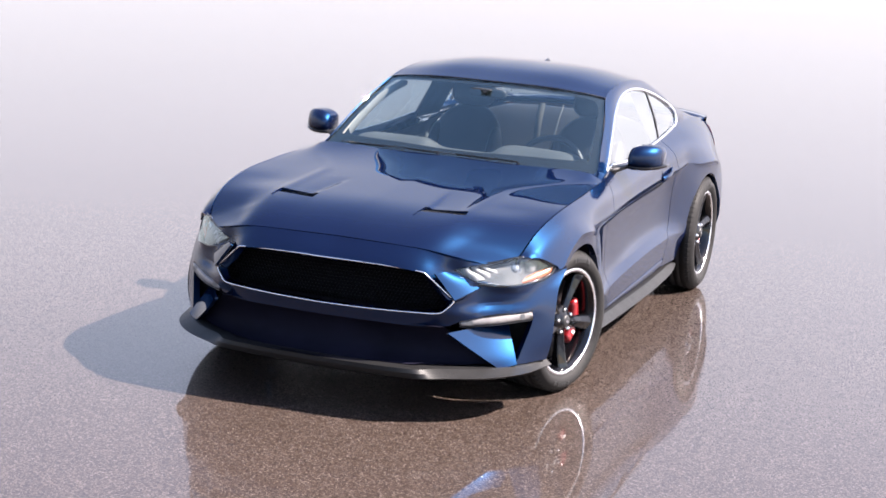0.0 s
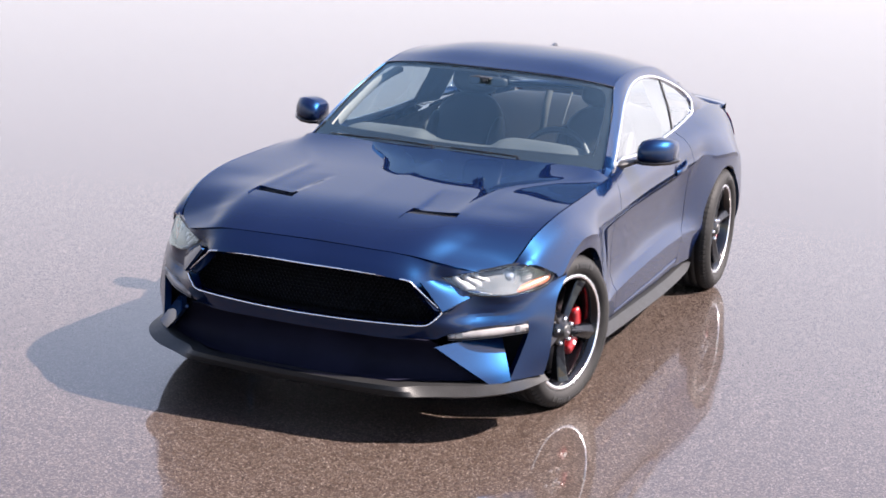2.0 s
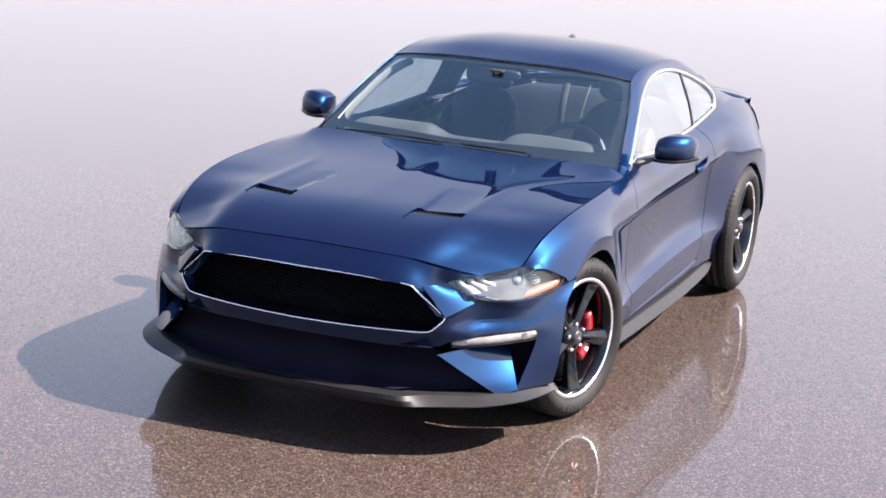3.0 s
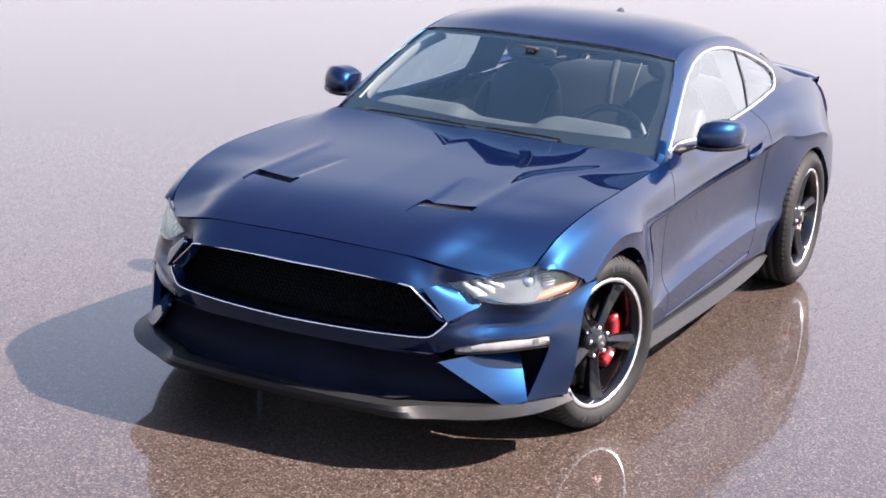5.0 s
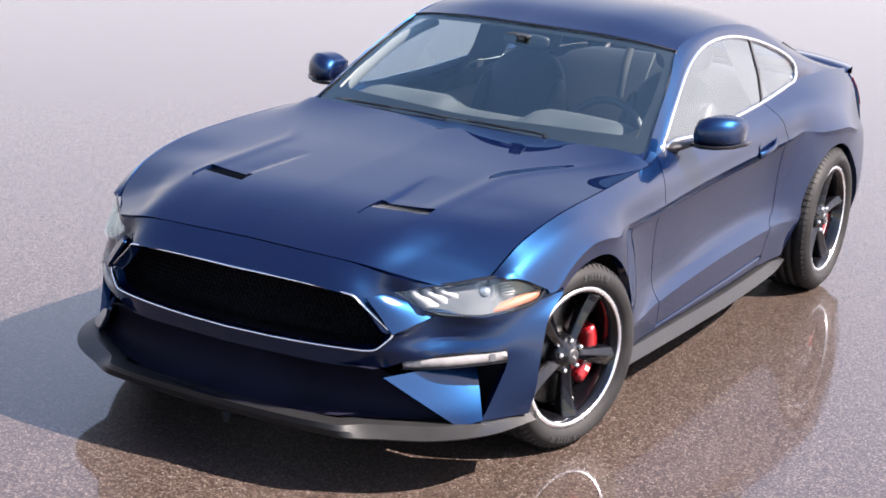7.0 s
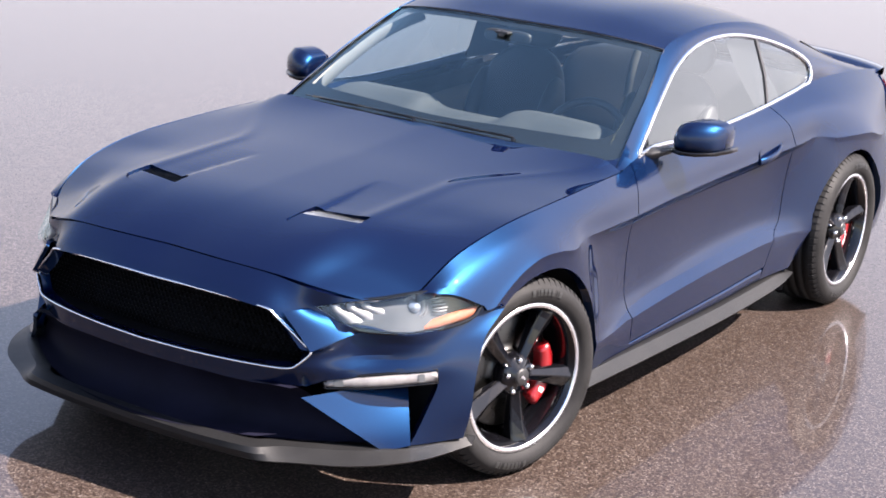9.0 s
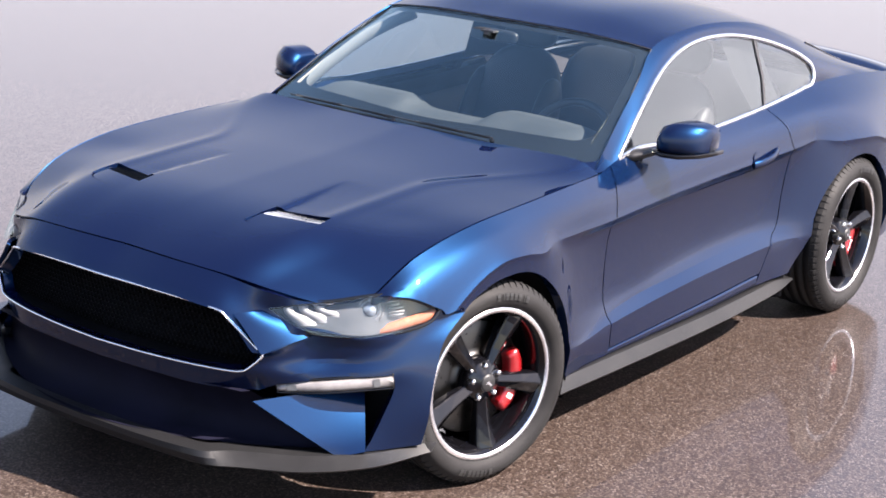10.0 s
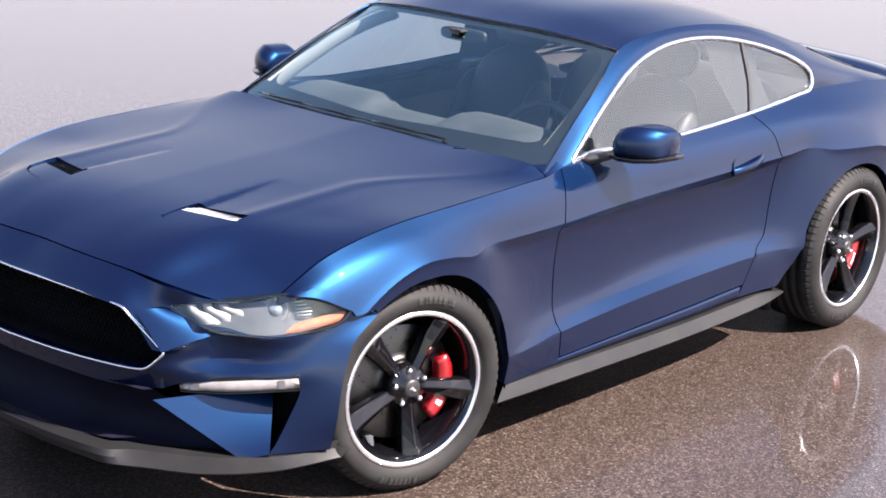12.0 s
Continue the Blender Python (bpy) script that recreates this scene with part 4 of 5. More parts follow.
def build_fog(bumper):
    top = flow([(0.699, 0.575, 0.442), (0.617, 0.698, 0.459), (0.473, 0.837, 0.476)], 10)
    bot = flow([(0.700, 0.585, 0.417), (0.617, 0.706, 0.426), (0.472, 0.843, 0.441)], 10)
    push = np.array([0.62, 0.6, 0.1])
    bm = bmesh.new()
    rows = [top - push * 0.03, top + push * 0.002, top * 0.75 + bot * 0.25 + push * 0.010, top * 0.25 + bot * 0.75 + push * 0.010, bot + push * 0.002, bot - push * 0.03]
    skin(bm, [[tuple(p) for p in r] for r in rows], closed=False)
    orient(bm, (0.7, 0.6, 0.0))
    bmesh.ops.holes_fill(bm, edges=[e for e in bm.edges if e.is_boundary], sides=0)
    fog = part("fog_lamp", bm, FOG_GLASS, bumper, "slim pale fog lamp strip")
    for s, w in ((0.14, 0.01), (0.88, 0.01)):
        i, j = int(s * (len(top) - 1)), min(len(top) - 1, int((s + w) * (len(top) - 1)) + 1)
        bm = bmesh.new()
        skin(bm, [[tuple(q[k] * 1.0 + push * 0.0125) for q in (top * 0.85 + bot * 0.15, top * 0.15 + bot * 0.85)] for k in range(i, j + 1)], closed=False)
        orient(bm, (0.7, 0.6, 0.0))
        part("lamp_divider", bm, LAMP_BODY, fog)
    bm = bmesh.new()
    loop = np.vstack([top + [0.004, 0.004, 0.006], bot[::-1] + [0.002, 0.002, -0.004]])
    ribbon(bm, loop - push * 0.006, 0.004, 0.006, push)
    part("lamp_bezel", bm, BLACK_GLOSS, fog)
    return fog


def build_splitter():
    low = flow([(0.920, 0.0, 0.198), (0.913, 0.252, 0.200), (0.899, 0.42, 0.201), (0.888, 0.487, 0.202), (0.840, 0.570, 0.204), (0.735, 0.735, 0.206), (0.575, 0.855, 0.210), (0.36, 0.915, 0.215)], 10)
    up = flow([(0.932, 0.0, 0.246), (0.925, 0.25, 0.246), (0.906, 0.40, 0.246), (0.884, 0.466, 0.244), (0.812, 0.520, 0.240), (0.690, 0.685, 0.236), (0.545, 0.815, 0.238), (0.36, 0.890, 0.242)], 10)
    inn = up - [0.05, 0.03, -0.004]
    back = low - [0.10, 0.05, 0.004]
    tray = np.stack([np.full(len(low), 0.40), low[:, 1] * 0.70, np.full(len(low), 0.212)], 1)
    rows = [inn, up, up * 0.6 + low * 0.4 + [0.004, 0.003, 0], low + [0, 0, 0.006], low + [-0.006, -0.004, 0], back, tray]
    both = [np.vstack([(r * [1, -1, 1])[::-1][:-1], r]) for r in rows]
    for r in both:
        m = len(r) // 2
        r[m, 1] = 0
    bm = bmesh.new()
    skin(bm, [[tuple(p) for p in r] for r in both], closed=False)
    orient(bm, (1, 0, 0.3))
    firm(bm)
    part("splitter", bm, SPLITTER, car, "matt dark grey front splitter lip")


def build_headlight():
    on = lambda pts: [tuple(p) for p in LAMP.find(pts)]
    ring = on(flow(HL_TOP, 6)) + on(flow(HL_BOT, 6)[::-1][1:-1])
    housing = panel("headlight", LAMP, ring, LAMP_BODY, car, step=0.02, scale=(0.17, 0.09), out=(0.7, 0.7, 0.2), depth=0, shift=-0.034, label="clear swept-back headlight with three white bars")
    lens = panel("lens", LAMP, ring, LENS, housing, step=0.02, scale=(0.17, 0.09), out=(0.7, 0.7, 0.2), depth=0, shift=-0.003)
    lens.visible_shadow = False
    # dark rim of the lens
    loop = np.vstack([flow(HL_TOP, 6), flow(HL_BOT, 6)[::-1][1:-1]])
    bm = bmesh.new()
    ribbon(bm, loop - [0.003, 0.003, 0], 0.0055, 0.002, (0.7, 0.7, 0.2))
    part("lamp_seal", bm, BLACK_GLOSS, housing)
    # wall from lens to housing
    bm = bmesh.new()
    skin(bm, [[tuple(p) for p in loop - [0.002, 0.002, 0]], [tuple(p) for p in loop - [0.026, 0.028, 0.008]]], cap=False)
    part("lamp_wall", bm, LAMP_BODY, housing)
    # three chevron light bars
    face = np.array([0.632, 0.734, 0.248])
    for k in range(3):
        top_a, top_b = np.array([0.683, 0.580, 0.672]), np.array([0.664, 0.597, 0.674])
        elbow_a, elbow_b = np.array([0.683, 0.587, 0.657]), np.array([0.662, 0.605, 0.660])
        tip_a, tip_b = np.array([0.660, 0.621, 0.617]), np.array([0.610, 0.662, 0.622])
        step_ = np.array([-0.0345, 0.029, 0.004]) * k
        low_ = np.array([-0.0400, 0.031, 0.0080]) * k
        inner = flow([top_a + step_, elbow_a + step_, (elbow_a + tip_a) / 2 + (step_ + low_) / 2 + [0.002, 0, 0.002], tip_a + low_], 5)
        outer = flow([top_b + step_, elbow_b + step_, (elbow_b * 0.55 + tip_b * 0.45) + (step_ + low_) / 2 + [0.0, 0, 0.004], tip_b + low_], 5)
        bm = bmesh.new()
        skin(bm, [[tuple(p) for p in r] for r in (inner - face * 0.02, inner, inner * 0.5 + outer * 0.5 + face * 0.005, outer, outer - face * 0.02)], closed=False)
        orient(bm, face)
        part("light_bar", bm, LAMP_WHITE, housing, "white chevron light bar")
    # round projector with its rings
    at, aim = Vector((0.492, 0.750, 0.664)), Vector((0.70, 0.69, 0.17)).normalized()
    turn = aim.to_track_quat("Y", "Z").to_matrix().to_4x4()
    for name, profile, mat in (("projector", [(0.0, 0.012), (0.014, 0.010), (0.021, 0.004), (0.024, -0.006)], LENS_BALL), ("projector_ring", [(0.024, -0.006), (0.026, 0.004), (0.029, 0.004), (0.031, -0.010)], LAMP_SILVER), ("projector_collar", [(0.031, -0.010), (0.032, 0.003), (0.036, 0.003), (0.038, -0.010)], LAMP_WHITE)):
        bm = bmesh.new()
        turned(bm, profile, 40)
        bmesh.ops.recalc_face_normals(bm, faces=bm.faces)
        orient(bm, (0, 1, 0))
        bm.transform(Matrix.Translation(at) @ turn)
        part(name, bm, mat, housing)
    bm = bmesh.new()
    for k in range(36):
        a = 2 * math.pi * k / 36
        p = [turn @ Vector((math.cos(a) * r, 0.002, math.sin(a) * r)) + at for r in (0.039, 0.045)]
        tube(bm, p, 0.0013, 4)
    tagged(part("projector_scale", bm, LAMP_WHITE, housing, "ring of fine pale marks"), kind="stuff")
    # short level ribs beside it
    for a, b in (((0.453, 0.780, 0.696), (0.440, 0.792, 0.697)), ((0.450, 0.782, 0.687), (0.430, 0.797, 0.690)), ((0.451, 0.785, 0.676), (0.422, 0.806, 0.680)), ((0.450, 0.788, 0.666), (0.414, 0.815, 0.670)), ((0.450, 0.792, 0.656), (0.411, 0.820, 0.661)), ((0.450, 0.795, 0.647), (0.415, 0.820, 0.652))):
        a, b = np.array(a), np.array(b)
        bm = bmesh.new()
        tube(bm, [a, (a + b) / 2 + face * 0.003, b], 0.0024, 6)
        part("lamp_rib", bm, LAMP_WHITE, housing)
    # amber marker along the lower outer edge
    low = flow([(0.528, 0.754, 0.588), (0.462, 0.807, 0.600), (0.408, 0.842, 0.614), (0.352, 0.874, 0.632), (0.332, 0.880, 0.655)], 6) - face * 0.004
    up = flow([(0.534, 0.744, 0.603), (0.480, 0.784, 0.618), (0.432, 0.820, 0.635), (0.380, 0.852, 0.650), (0.334, 0.878, 0.661)], 6) - face * 0.010
    bm = bmesh.new()
    skin(bm, [[tuple(p) for p in low - face * 0.03], [tuple(p) for p in low], [tuple(p) for p in (low + up) / 2 + face * 0.003], [tuple(p) for p in up], [tuple(p) for p in up - face * 0.03]], closed=False)
    orient(bm, (0.6, 0.7, 0.2))
    part("turn_signal", bm, AMBER, housing, "amber side marker")
    mirror_part(housing, car)


LENS_BALL = vary(Mat("projector_lens", (0.30, 0.33, 0.36), 0.06, 0.6), 20, 0.2).m


def build_top():
    # vents: a painted blade in front of a mesh slot, set into holes in the sheet
    bare = Sheet(HOOD.lines)
    lay = lambda pts: bare.at(*bare.find(pts, (1, 1, 0)).T)
    front = lay(flow([(0.512, 0.258, 0.85), (0.520, 0.300, 0.85), (0.508, 0.375, 0.85), (0.478, 0.445, 0.85), (0.445, 0.474, 0.85)], 5))
    rear = lay(flow([(0.366, 0.266, 0.86), (0.361, 0.310, 0.86), (0.355, 0.365, 0.86), (0.347, 0.425, 0.86), (0.340, 0.466, 0.86)], 5))
    middle = lay(flow([(0.437, 0.264, 0.86), (0.430, 0.305, 0.86), (0.417, 0.367, 0.86), (0.400, 0.437, 0.86), (0.385, 0.470, 0.86)], 5))
    hole = [tuple(p) for p in HOOD.find(np.vstack([front, rear[::-1]]), (1, 1, 0))]
    folds = []
    for line, last in ((trough_inner, 0.35),):
        for shift in (-0.009, -0.003, 0.003, 0.009):
            xs = np.linspace(0.02, last, 30)
            folds.append([tuple(q) for q in HOOD.find([(x, float(line(x)) + shift, 0.86) for x in xs], (1, 1, 0))])
    xs = np.linspace(0.45, 0.67, 12)
    folds.append([tuple(q) for q in HOOD.find([(x, float(trough_outer(x)), 0.8) for x in xs], (1, 1, 0))])
    hood = panel("hood", HOOD, [(0.1, 0.0), (0.1, 3.98), (1.2, 3.985), (28.0, 3.985), (28.0, 0.0)], PAINT, car, holes=[hole], creases=folds, step=0.014, scale=(0.0472, 0.19), out=(0, 0, 1), depth=0.02, both=True, label="blue bonnet with two vents and raised creases")
    for side in (1, -1):
        flip = lambda r: [(x, y * side, z) for x, y, z in r]
        bm = bmesh.new()
        gap = np.array([0.007, 0, 0])
        skin(bm, [flip(front - gap - [0, 0, 0.012]), flip(front - gap - [0, 0, 0.003]), flip((front + middle) / 2 - [0, 0, 0.0025]), flip(middle - [0, 0, 0.003]), flip(middle - [0.002, 0, 0.020])], closed=False)
        orient(bm, (0, 0, 1))
        firm(bm, 0.6)
        vent = part("hood_vent", bm, PAINT, hood, "blue vent blade over a mesh slot")
        bm = bmesh.new()
        skin(bm, [flip(front - [0, 0, 0.010]), flip(front - [0, 0, 0.034]), flip(rear - [0, 0, 0.040]), flip(rear - [0, 0, 0.020])], closed=False)
        orient(bm, (0, 0, 1))
        part("vent_floor", bm, DARK, vent)
        # slanted metal strips
        bm = bmesh.new()
        axis, wide = np.array([0.946, -0.324, 0.0]), np.array([-0.185, -0.539, 0.822])
        for n, k in enumerate(np.linspace(0.02, 0.98, 22)):
            lean = wide + axis * 0.24 * math.sin(n * 2.4)
            i = k * (len(middle) - 1)
            j = min(int(i), len(middle) - 2)
            q0, q1 = middle[j] + (middle[j + 1] - middle[j]) * (i - j), rear[j] + (rear[j + 1] - rear[j]) * (i - j)
            c, half = (q0 + q1) / 2 - [0, 0, 0.0095], np.linalg.norm(q1 - q0) / 2
            skin(bm, [flip([c - axis * half - lean * 0.0012, c - axis * half + lean * 0.0012]), flip([c + axis * half - lean * 0.0012, c + axis * half + lean * 0.0012])], closed=False)
        for share in (0.06, 0.28, 0.5, 0.72, 0.94):
            tube(bm, flip(middle * share + rear * (1 - share) - [0, 0, 0.0088]), 0.0012, 5)
        tagged(part("vent_mesh", bm, MESH, vent, "metal mesh that glints in the sun"), kind="stuff")
    panel("windshield", WIND, [(0, 0), (3, 0), (3, 2), (0, 2)], GLASS, car, step=0.03, scale=(0.25, 0.3), out=(1, 0, 1), depth=0, both=True, shift=-0.006, label="raked windscreen that mirrors the pale sky").visible_shadow = False
    # painted corner between bonnet and windscreen pillar
    bm = bmesh.new()
    skin(bm, [[(-0.750, 0.690, 0.920), (-0.742, 0.735, 0.914), (-0.730, 0.776, 0.900)], [(-0.772, 0.725, 0.925), (-0.772, 0.752, 0.920), (-0.775, 0.780, 0.905)], [(-0.800, 0.748, 0.938), (-0.815, 0.766, 0.931), (-0.830, 0.780, 0.915)]], closed=False)
    orient(bm, (0, 0.3, 1))
    corner_ = part("cowl_corner", bm, PAINT, car, "blue corner piece at the pillar foot")
    mirror_part(corner_, car)
    # black border printed on the glass
    n = 40
    ring_out = [(u, 0.0) for u in np.linspace(0, 3, n)] + [(3.0, v) for v in np.linspace(0.05, 2, n)] + [(u, 2.0) for u in np.linspace(2.95, 0, n)]
    corner = lambda cu, cv, ru, rv, a0, a1: [(cu + ru * math.cos(radians(a)), cv + rv * math.sin(radians(a))) for a in np.linspace(a0, a1, 10)]
    ring_in = [(0.0, 1.90)] + [(u, 1.90) for u in np.linspace(0.3, 2.2, 12)] + corner(2.40, 1.62, 0.36, 0.28, 90, 0) + corner(2.30, 0.64, 0.46, 0.34, 0, -90) + [(u, 0.30 - 0.10 * (2.2 - u) / 1.9) for u in np.linspace(2.2, 0.3, 12)] + [(0.0, 0.20)]
    panel("windshield_border", WIND, ring_out + ring_in, FRIT, car, step=0.02, scale=(0.25, 0.3), out=(1, 0, 1), depth=0, both=True, shift=-0.009, label="black printed border of the windscreen")
    # seal
    edge = [tuple(p) for p in WIND.at(np.linspace(0, 3, 30), np.full(30, 2.0))] + [tuple(p) for p in WIND.at(np.full(24, 3.0), np.linspace(1.95, 0.0, 24))]
    bm = bmesh.new()
    tube(bm, [(x, -y, z) for x, y, z in edge[::-1]][:-1] + edge, 0.0022, 6)
    part("windshield_seal", bm, BLACK_SATIN, car)
    roof = panel("roof", ROOF, [(0.02, 0), (4, 0), (4, 2.97), (0.02, 2.97)], PAINT, car, step=0.03, scale=(0.32, 0.2), out=(0, 0, 1), depth=0.01, both=True, label="smooth blue roof panel")
    panel("rear_window", REAR_GLASS, [(0, 0), (3, 0), (3, 2), (0, 2)], SIDE_GLASS, car, step=0.05, scale=(0.3, 0.3), out=(-0.4, 0, 1), depth=0, both=True, label="sloping fastback rear window").visible_shadow = False
    panel("trunk_lid", DECK, [(0, 0), (3, 0), (3, 2), (0, 2)], PAINT, car, step=0.03, scale=(0.15, 0.33), out=(0, 0, 1), both=True, label="short blue boot lid")
    tail = panel("rear_bumper", TAIL, [(0, 0), (4, 0), (4, 4), (0, 4)], PAINT, car, step=0.03, scale=(0.2, 0.2), out=(-1, 0, 0), both=True, label="blue rear bumper and tail panel")
    lamp = panel("tail_lamp", TAIL, [(2.2, 0.35), (3.7, 0.3), (3.8, 1.3), (2.2, 1.2)], TAIL_RED, tail, step=0.03, scale=(0.2, 0.2), out=(-1, 0.5, 0), shift=0.006, label="dark red tail lamp")
    mirror_part(lamp, tail)
    # spoiler lip
    rear = flow([(-3.725, 0.0, 0.998), (-3.668, 0.416, 0.985), (-3.61, 0.62, 0.968), (-3.575, 0.688, 0.957)], 8)
    rows = []
    for dx, dz in ((0.16, -0.040), (0.08, -0.012), (0.0, 0.0), (-0.006, -0.008), (0.0, -0.034), (0.08, -0.046)):
        half = rear + [dx, 0, dz]
        rows.append([tuple(q) for q in np.vstack([(half * [1, -1, 1])[::-1][:-1], half])])
    bm = bmesh.new()
    skin(bm, rows, closed=False)
    orient(bm, (0, 0, 1))
    part("spoiler", bm, PAINT, car, "low blue spoiler lip on the boot")
    # black edge of the rear window
    bm = bmesh.new()
    tube(bm, FRAME.at(np.linspace(-2.75, -3.20, 24), np.full(24, 0.02)) + [0, 0.002, 0.001], 0.0035, 8)
    trim = part("rear_window_trim", bm, BLACK_SATIN, car, "black edge strip of the rear window")
    mirror_part(trim, car)
    # aerial
    bm = bmesh.new()
    skin(bm, [[(-2.17 - 0.09 * k, s * 0.018 * (1 - k * 0.3), 1.335 - 0.008 * k + h * (0.15 + 0.85 * min(1, k * 1.6))) for s, h in ((-1, -0.006), (-0.5, 0.012), (0, 0.020), (0.5, 0.012), (1, -0.006))] for k in np.linspace(0, 1, 6)], cap=False)
    part("roof_aerial", bm, BLACK_GLOSS, car, "small dark aerial fin")
    # side skirts
    hi = flow([(-0.455, 0.874, 0.246), (-0.90, 0.872, 0.242), (-1.50, 0.870, 0.240), (-1.95, 0.862, 0.246), (-2.12, 0.858, 0.248), (-2.29, 0.852, 0.226)], 8)
    lo = flow([(-0.38, 0.912, 0.208), (-0.90, 0.914, 0.204), (-1.50, 0.908, 0.200), (-1.95, 0.894, 0.204), (-2.12, 0.882, 0.207), (-2.295, 0.856, 0.213)], 8)
    bm = bmesh.new()
    rows = [hi - [0, 0.05, -0.004], hi, lo + [0, 0, 0.006], lo + [0, -0.004, 0], lo - [0, 0.10, 0.002]]
    skin(bm, [[tuple(q) for q in r] for r in rows], closed=False)
    orient(bm, (0, 1, 0.3))
    firm(bm)
    skirt = part("side_skirt", bm, SPLITTER, car, "matt dark grey side skirt")
    mirror_part(skirt, car)


def build_handle(door, quarter):
    on = lambda x, v: SIDE.at(np.array([x]), np.array([v]))[0]
    # recess cup and grip bar on the crease
    bm = bmesh.new()
    c = on(-1.92, 2.0)
    rings = []
    for r, d in ((1.0, 0.002), (0.93, 0.000), (0.84, -0.026), (0.45, -0.040)):
        rings.append([(c[0] + 0.105 * r * math.copysign(abs(math.cos(a)) ** 0.7, math.cos(a)), c[1] + d - 0.012 * r * math.sin(a), c[2] + 0.005 + 0.034 * r * math.copysign(abs(math.sin(a)) ** 0.8, math.sin(a)) - 0.012 * math.cos(a) * r) for a in np.linspace(0, 2 * math.pi, 32, endpoint=False)])
    skin(bm, rings, cap=False)
    bm.faces.new([bm.verts.new(q) for q in rings[-1]])
    orient(bm, (0, 1, 0))
    part("handle_cup", bm, PAINT, door, "blue recess behind the door handle")
    bm = bmesh.new()
    line = flow([(-1.815, c[1] + 0.002, c[2] - 0.026), (-1.85, c[1] + 0.016, c[2] - 0.020), (-1.95, c[1] + 0.018, c[2] - 0.008), (-2.02, c[1] + 0.002, c[2] + 0.006)], 6)
    tube(bm, line, 0.009, 10, flat=1.7)
    part("door_handle", bm, PAINT, door, "blue grip handle in a recess")


def build_mirror():
    """Wing mirror: painted cap over a black foot, the glass facing back."""
    rings = []
    for y, x0, x1, z0, z1 in ((0.838, -1.154, -1.025, 0.958, 1.026), (0.852, -1.160, -1.002, 0.952, 1.042), (0.885, -1.164, -0.990, 0.950, 1.054), (0.920, -1.168, -0.992, 0.949, 1.059), (0.955, -1.168, -1.005, 0.950, 1.058), (0.988, -1.166, -1.022, 0.952, 1.052), (1.008, -1.164, -1.052, 0.956, 1.042), (1.017, -1.158, -1.080, 0.964, 1.028)):
        cx, cz, hx, hz = (x0 + x1) / 2, (z0 + z1) / 2, (x1 - x0) / 2, (z1 - z0) / 2
        ring = []
        for a in np.linspace(0, 2 * math.pi, 36, endpoint=False):
            c, s = math.cos(a), math.sin(a)
            e = 0.62 if c > 0 else 0.3
            ring.append((cx + hx * math.copysign(abs(c) ** e, c), y, cz + hz * math.copysign(abs(s) ** (0.75 if c > 0 else 0.35), s) - (0.012 if c > 0.5 else 0) * c))
        rings.append(ring)
    bm = bmesh.new()
    skin(bm, rings)
    cap = part("wing_mirror", bm, PAINT, car, "blue wing mirror on a black foot")
    bm = bmesh.new()
    rings = []
    for y, x0, x1, z0, z1 in ((0.835, -1.150, -1.010, 0.938, 0.956), (0.88, -1.166, -0.988, 0.936, 0.953), (0.94, -1.172, -0.996, 0.936, 0.952), (1.00, -1.172, -1.04, 0.940, 0.956), (1.035, -1.162, -1.095, 0.948, 0.964)):
        rings.append([(x, y, z) for x, z in ((x1, z1), (x1 + 0.004, (z0 + z1) / 2), (x1 - 0.01, z0), (x0, z0), (x0, z1))])
    skin(bm, rings)
    part("mirror_base", bm, BLACK_GLOSS, cap)
    bm = bmesh.new()
    rings = []
    for q, hx, hz in (((-0.985, 0.760, 0.925), 0.060, 0.026), ((-1.00, 0.790, 0.930), 0.052, 0.018), ((-1.045, 0.830, 0.943), 0.050, 0.012), ((-1.080, 0.880, 0.944), 0.060, 0.008)):
        rings.append([(q[0] + hx * math.cos(a), q[1], q[2] + hz * math.sin(a)) for a in np.linspace(0, 2 * math.pi, 20, endpoint=False)])
    skin(bm, rings)
    part("mirror_foot", bm, BLACK_SATIN, cap)
    bm = bmesh.new()
    skin(bm, [[(-1.171, y, z) for z in (z0, z1)] for y, z0, z1 in ((0.85, 0.968, 1.025), (0.90, 0.958, 1.042), (0.97, 0.958, 1.043), (1.01, 0.968, 1.03))], closed=False)
    part("mirror_glass", bm, CHROME, cap)
    bm = bmesh.new()
    tube(bm, flow([(-1.000, 0.85, 0.953), (-0.984, 0.90, 0.951), (-0.998, 0.96, 0.951), (-1.05, 1.01, 0.955), (-1.11, 1.033, 0.962)], 5), 0.003, 6)
    part("mirror_line", bm, BLACK_GLOSS, cap)
    # the head sweeps back towards its outer end
    for ob in (cap, *[c for c in cap.children if not c.name.startswith("mirror_foot")]):
        for v in ob.data.vertices:
            v.co.x -= 0.21 * (v.co.y - 0.90)
            v.co.y -= 0.10 * max(0.0, v.co.y - 0.84)
    mirror_part(cap, car)


def spoke_ring(r, w, top, low):
    """One section across a spoke at radius r, pointing up: two facets that meet in a ridge."""
    return [(-w, low, r), (-w, top - 0.022, r), (-w * 0.88, top - 0.015, r), (w * 0.12, top + 0.003, r), (w * 0.88, top - 0.013, r), (w, top - 0.022, r), (w, low, r)]


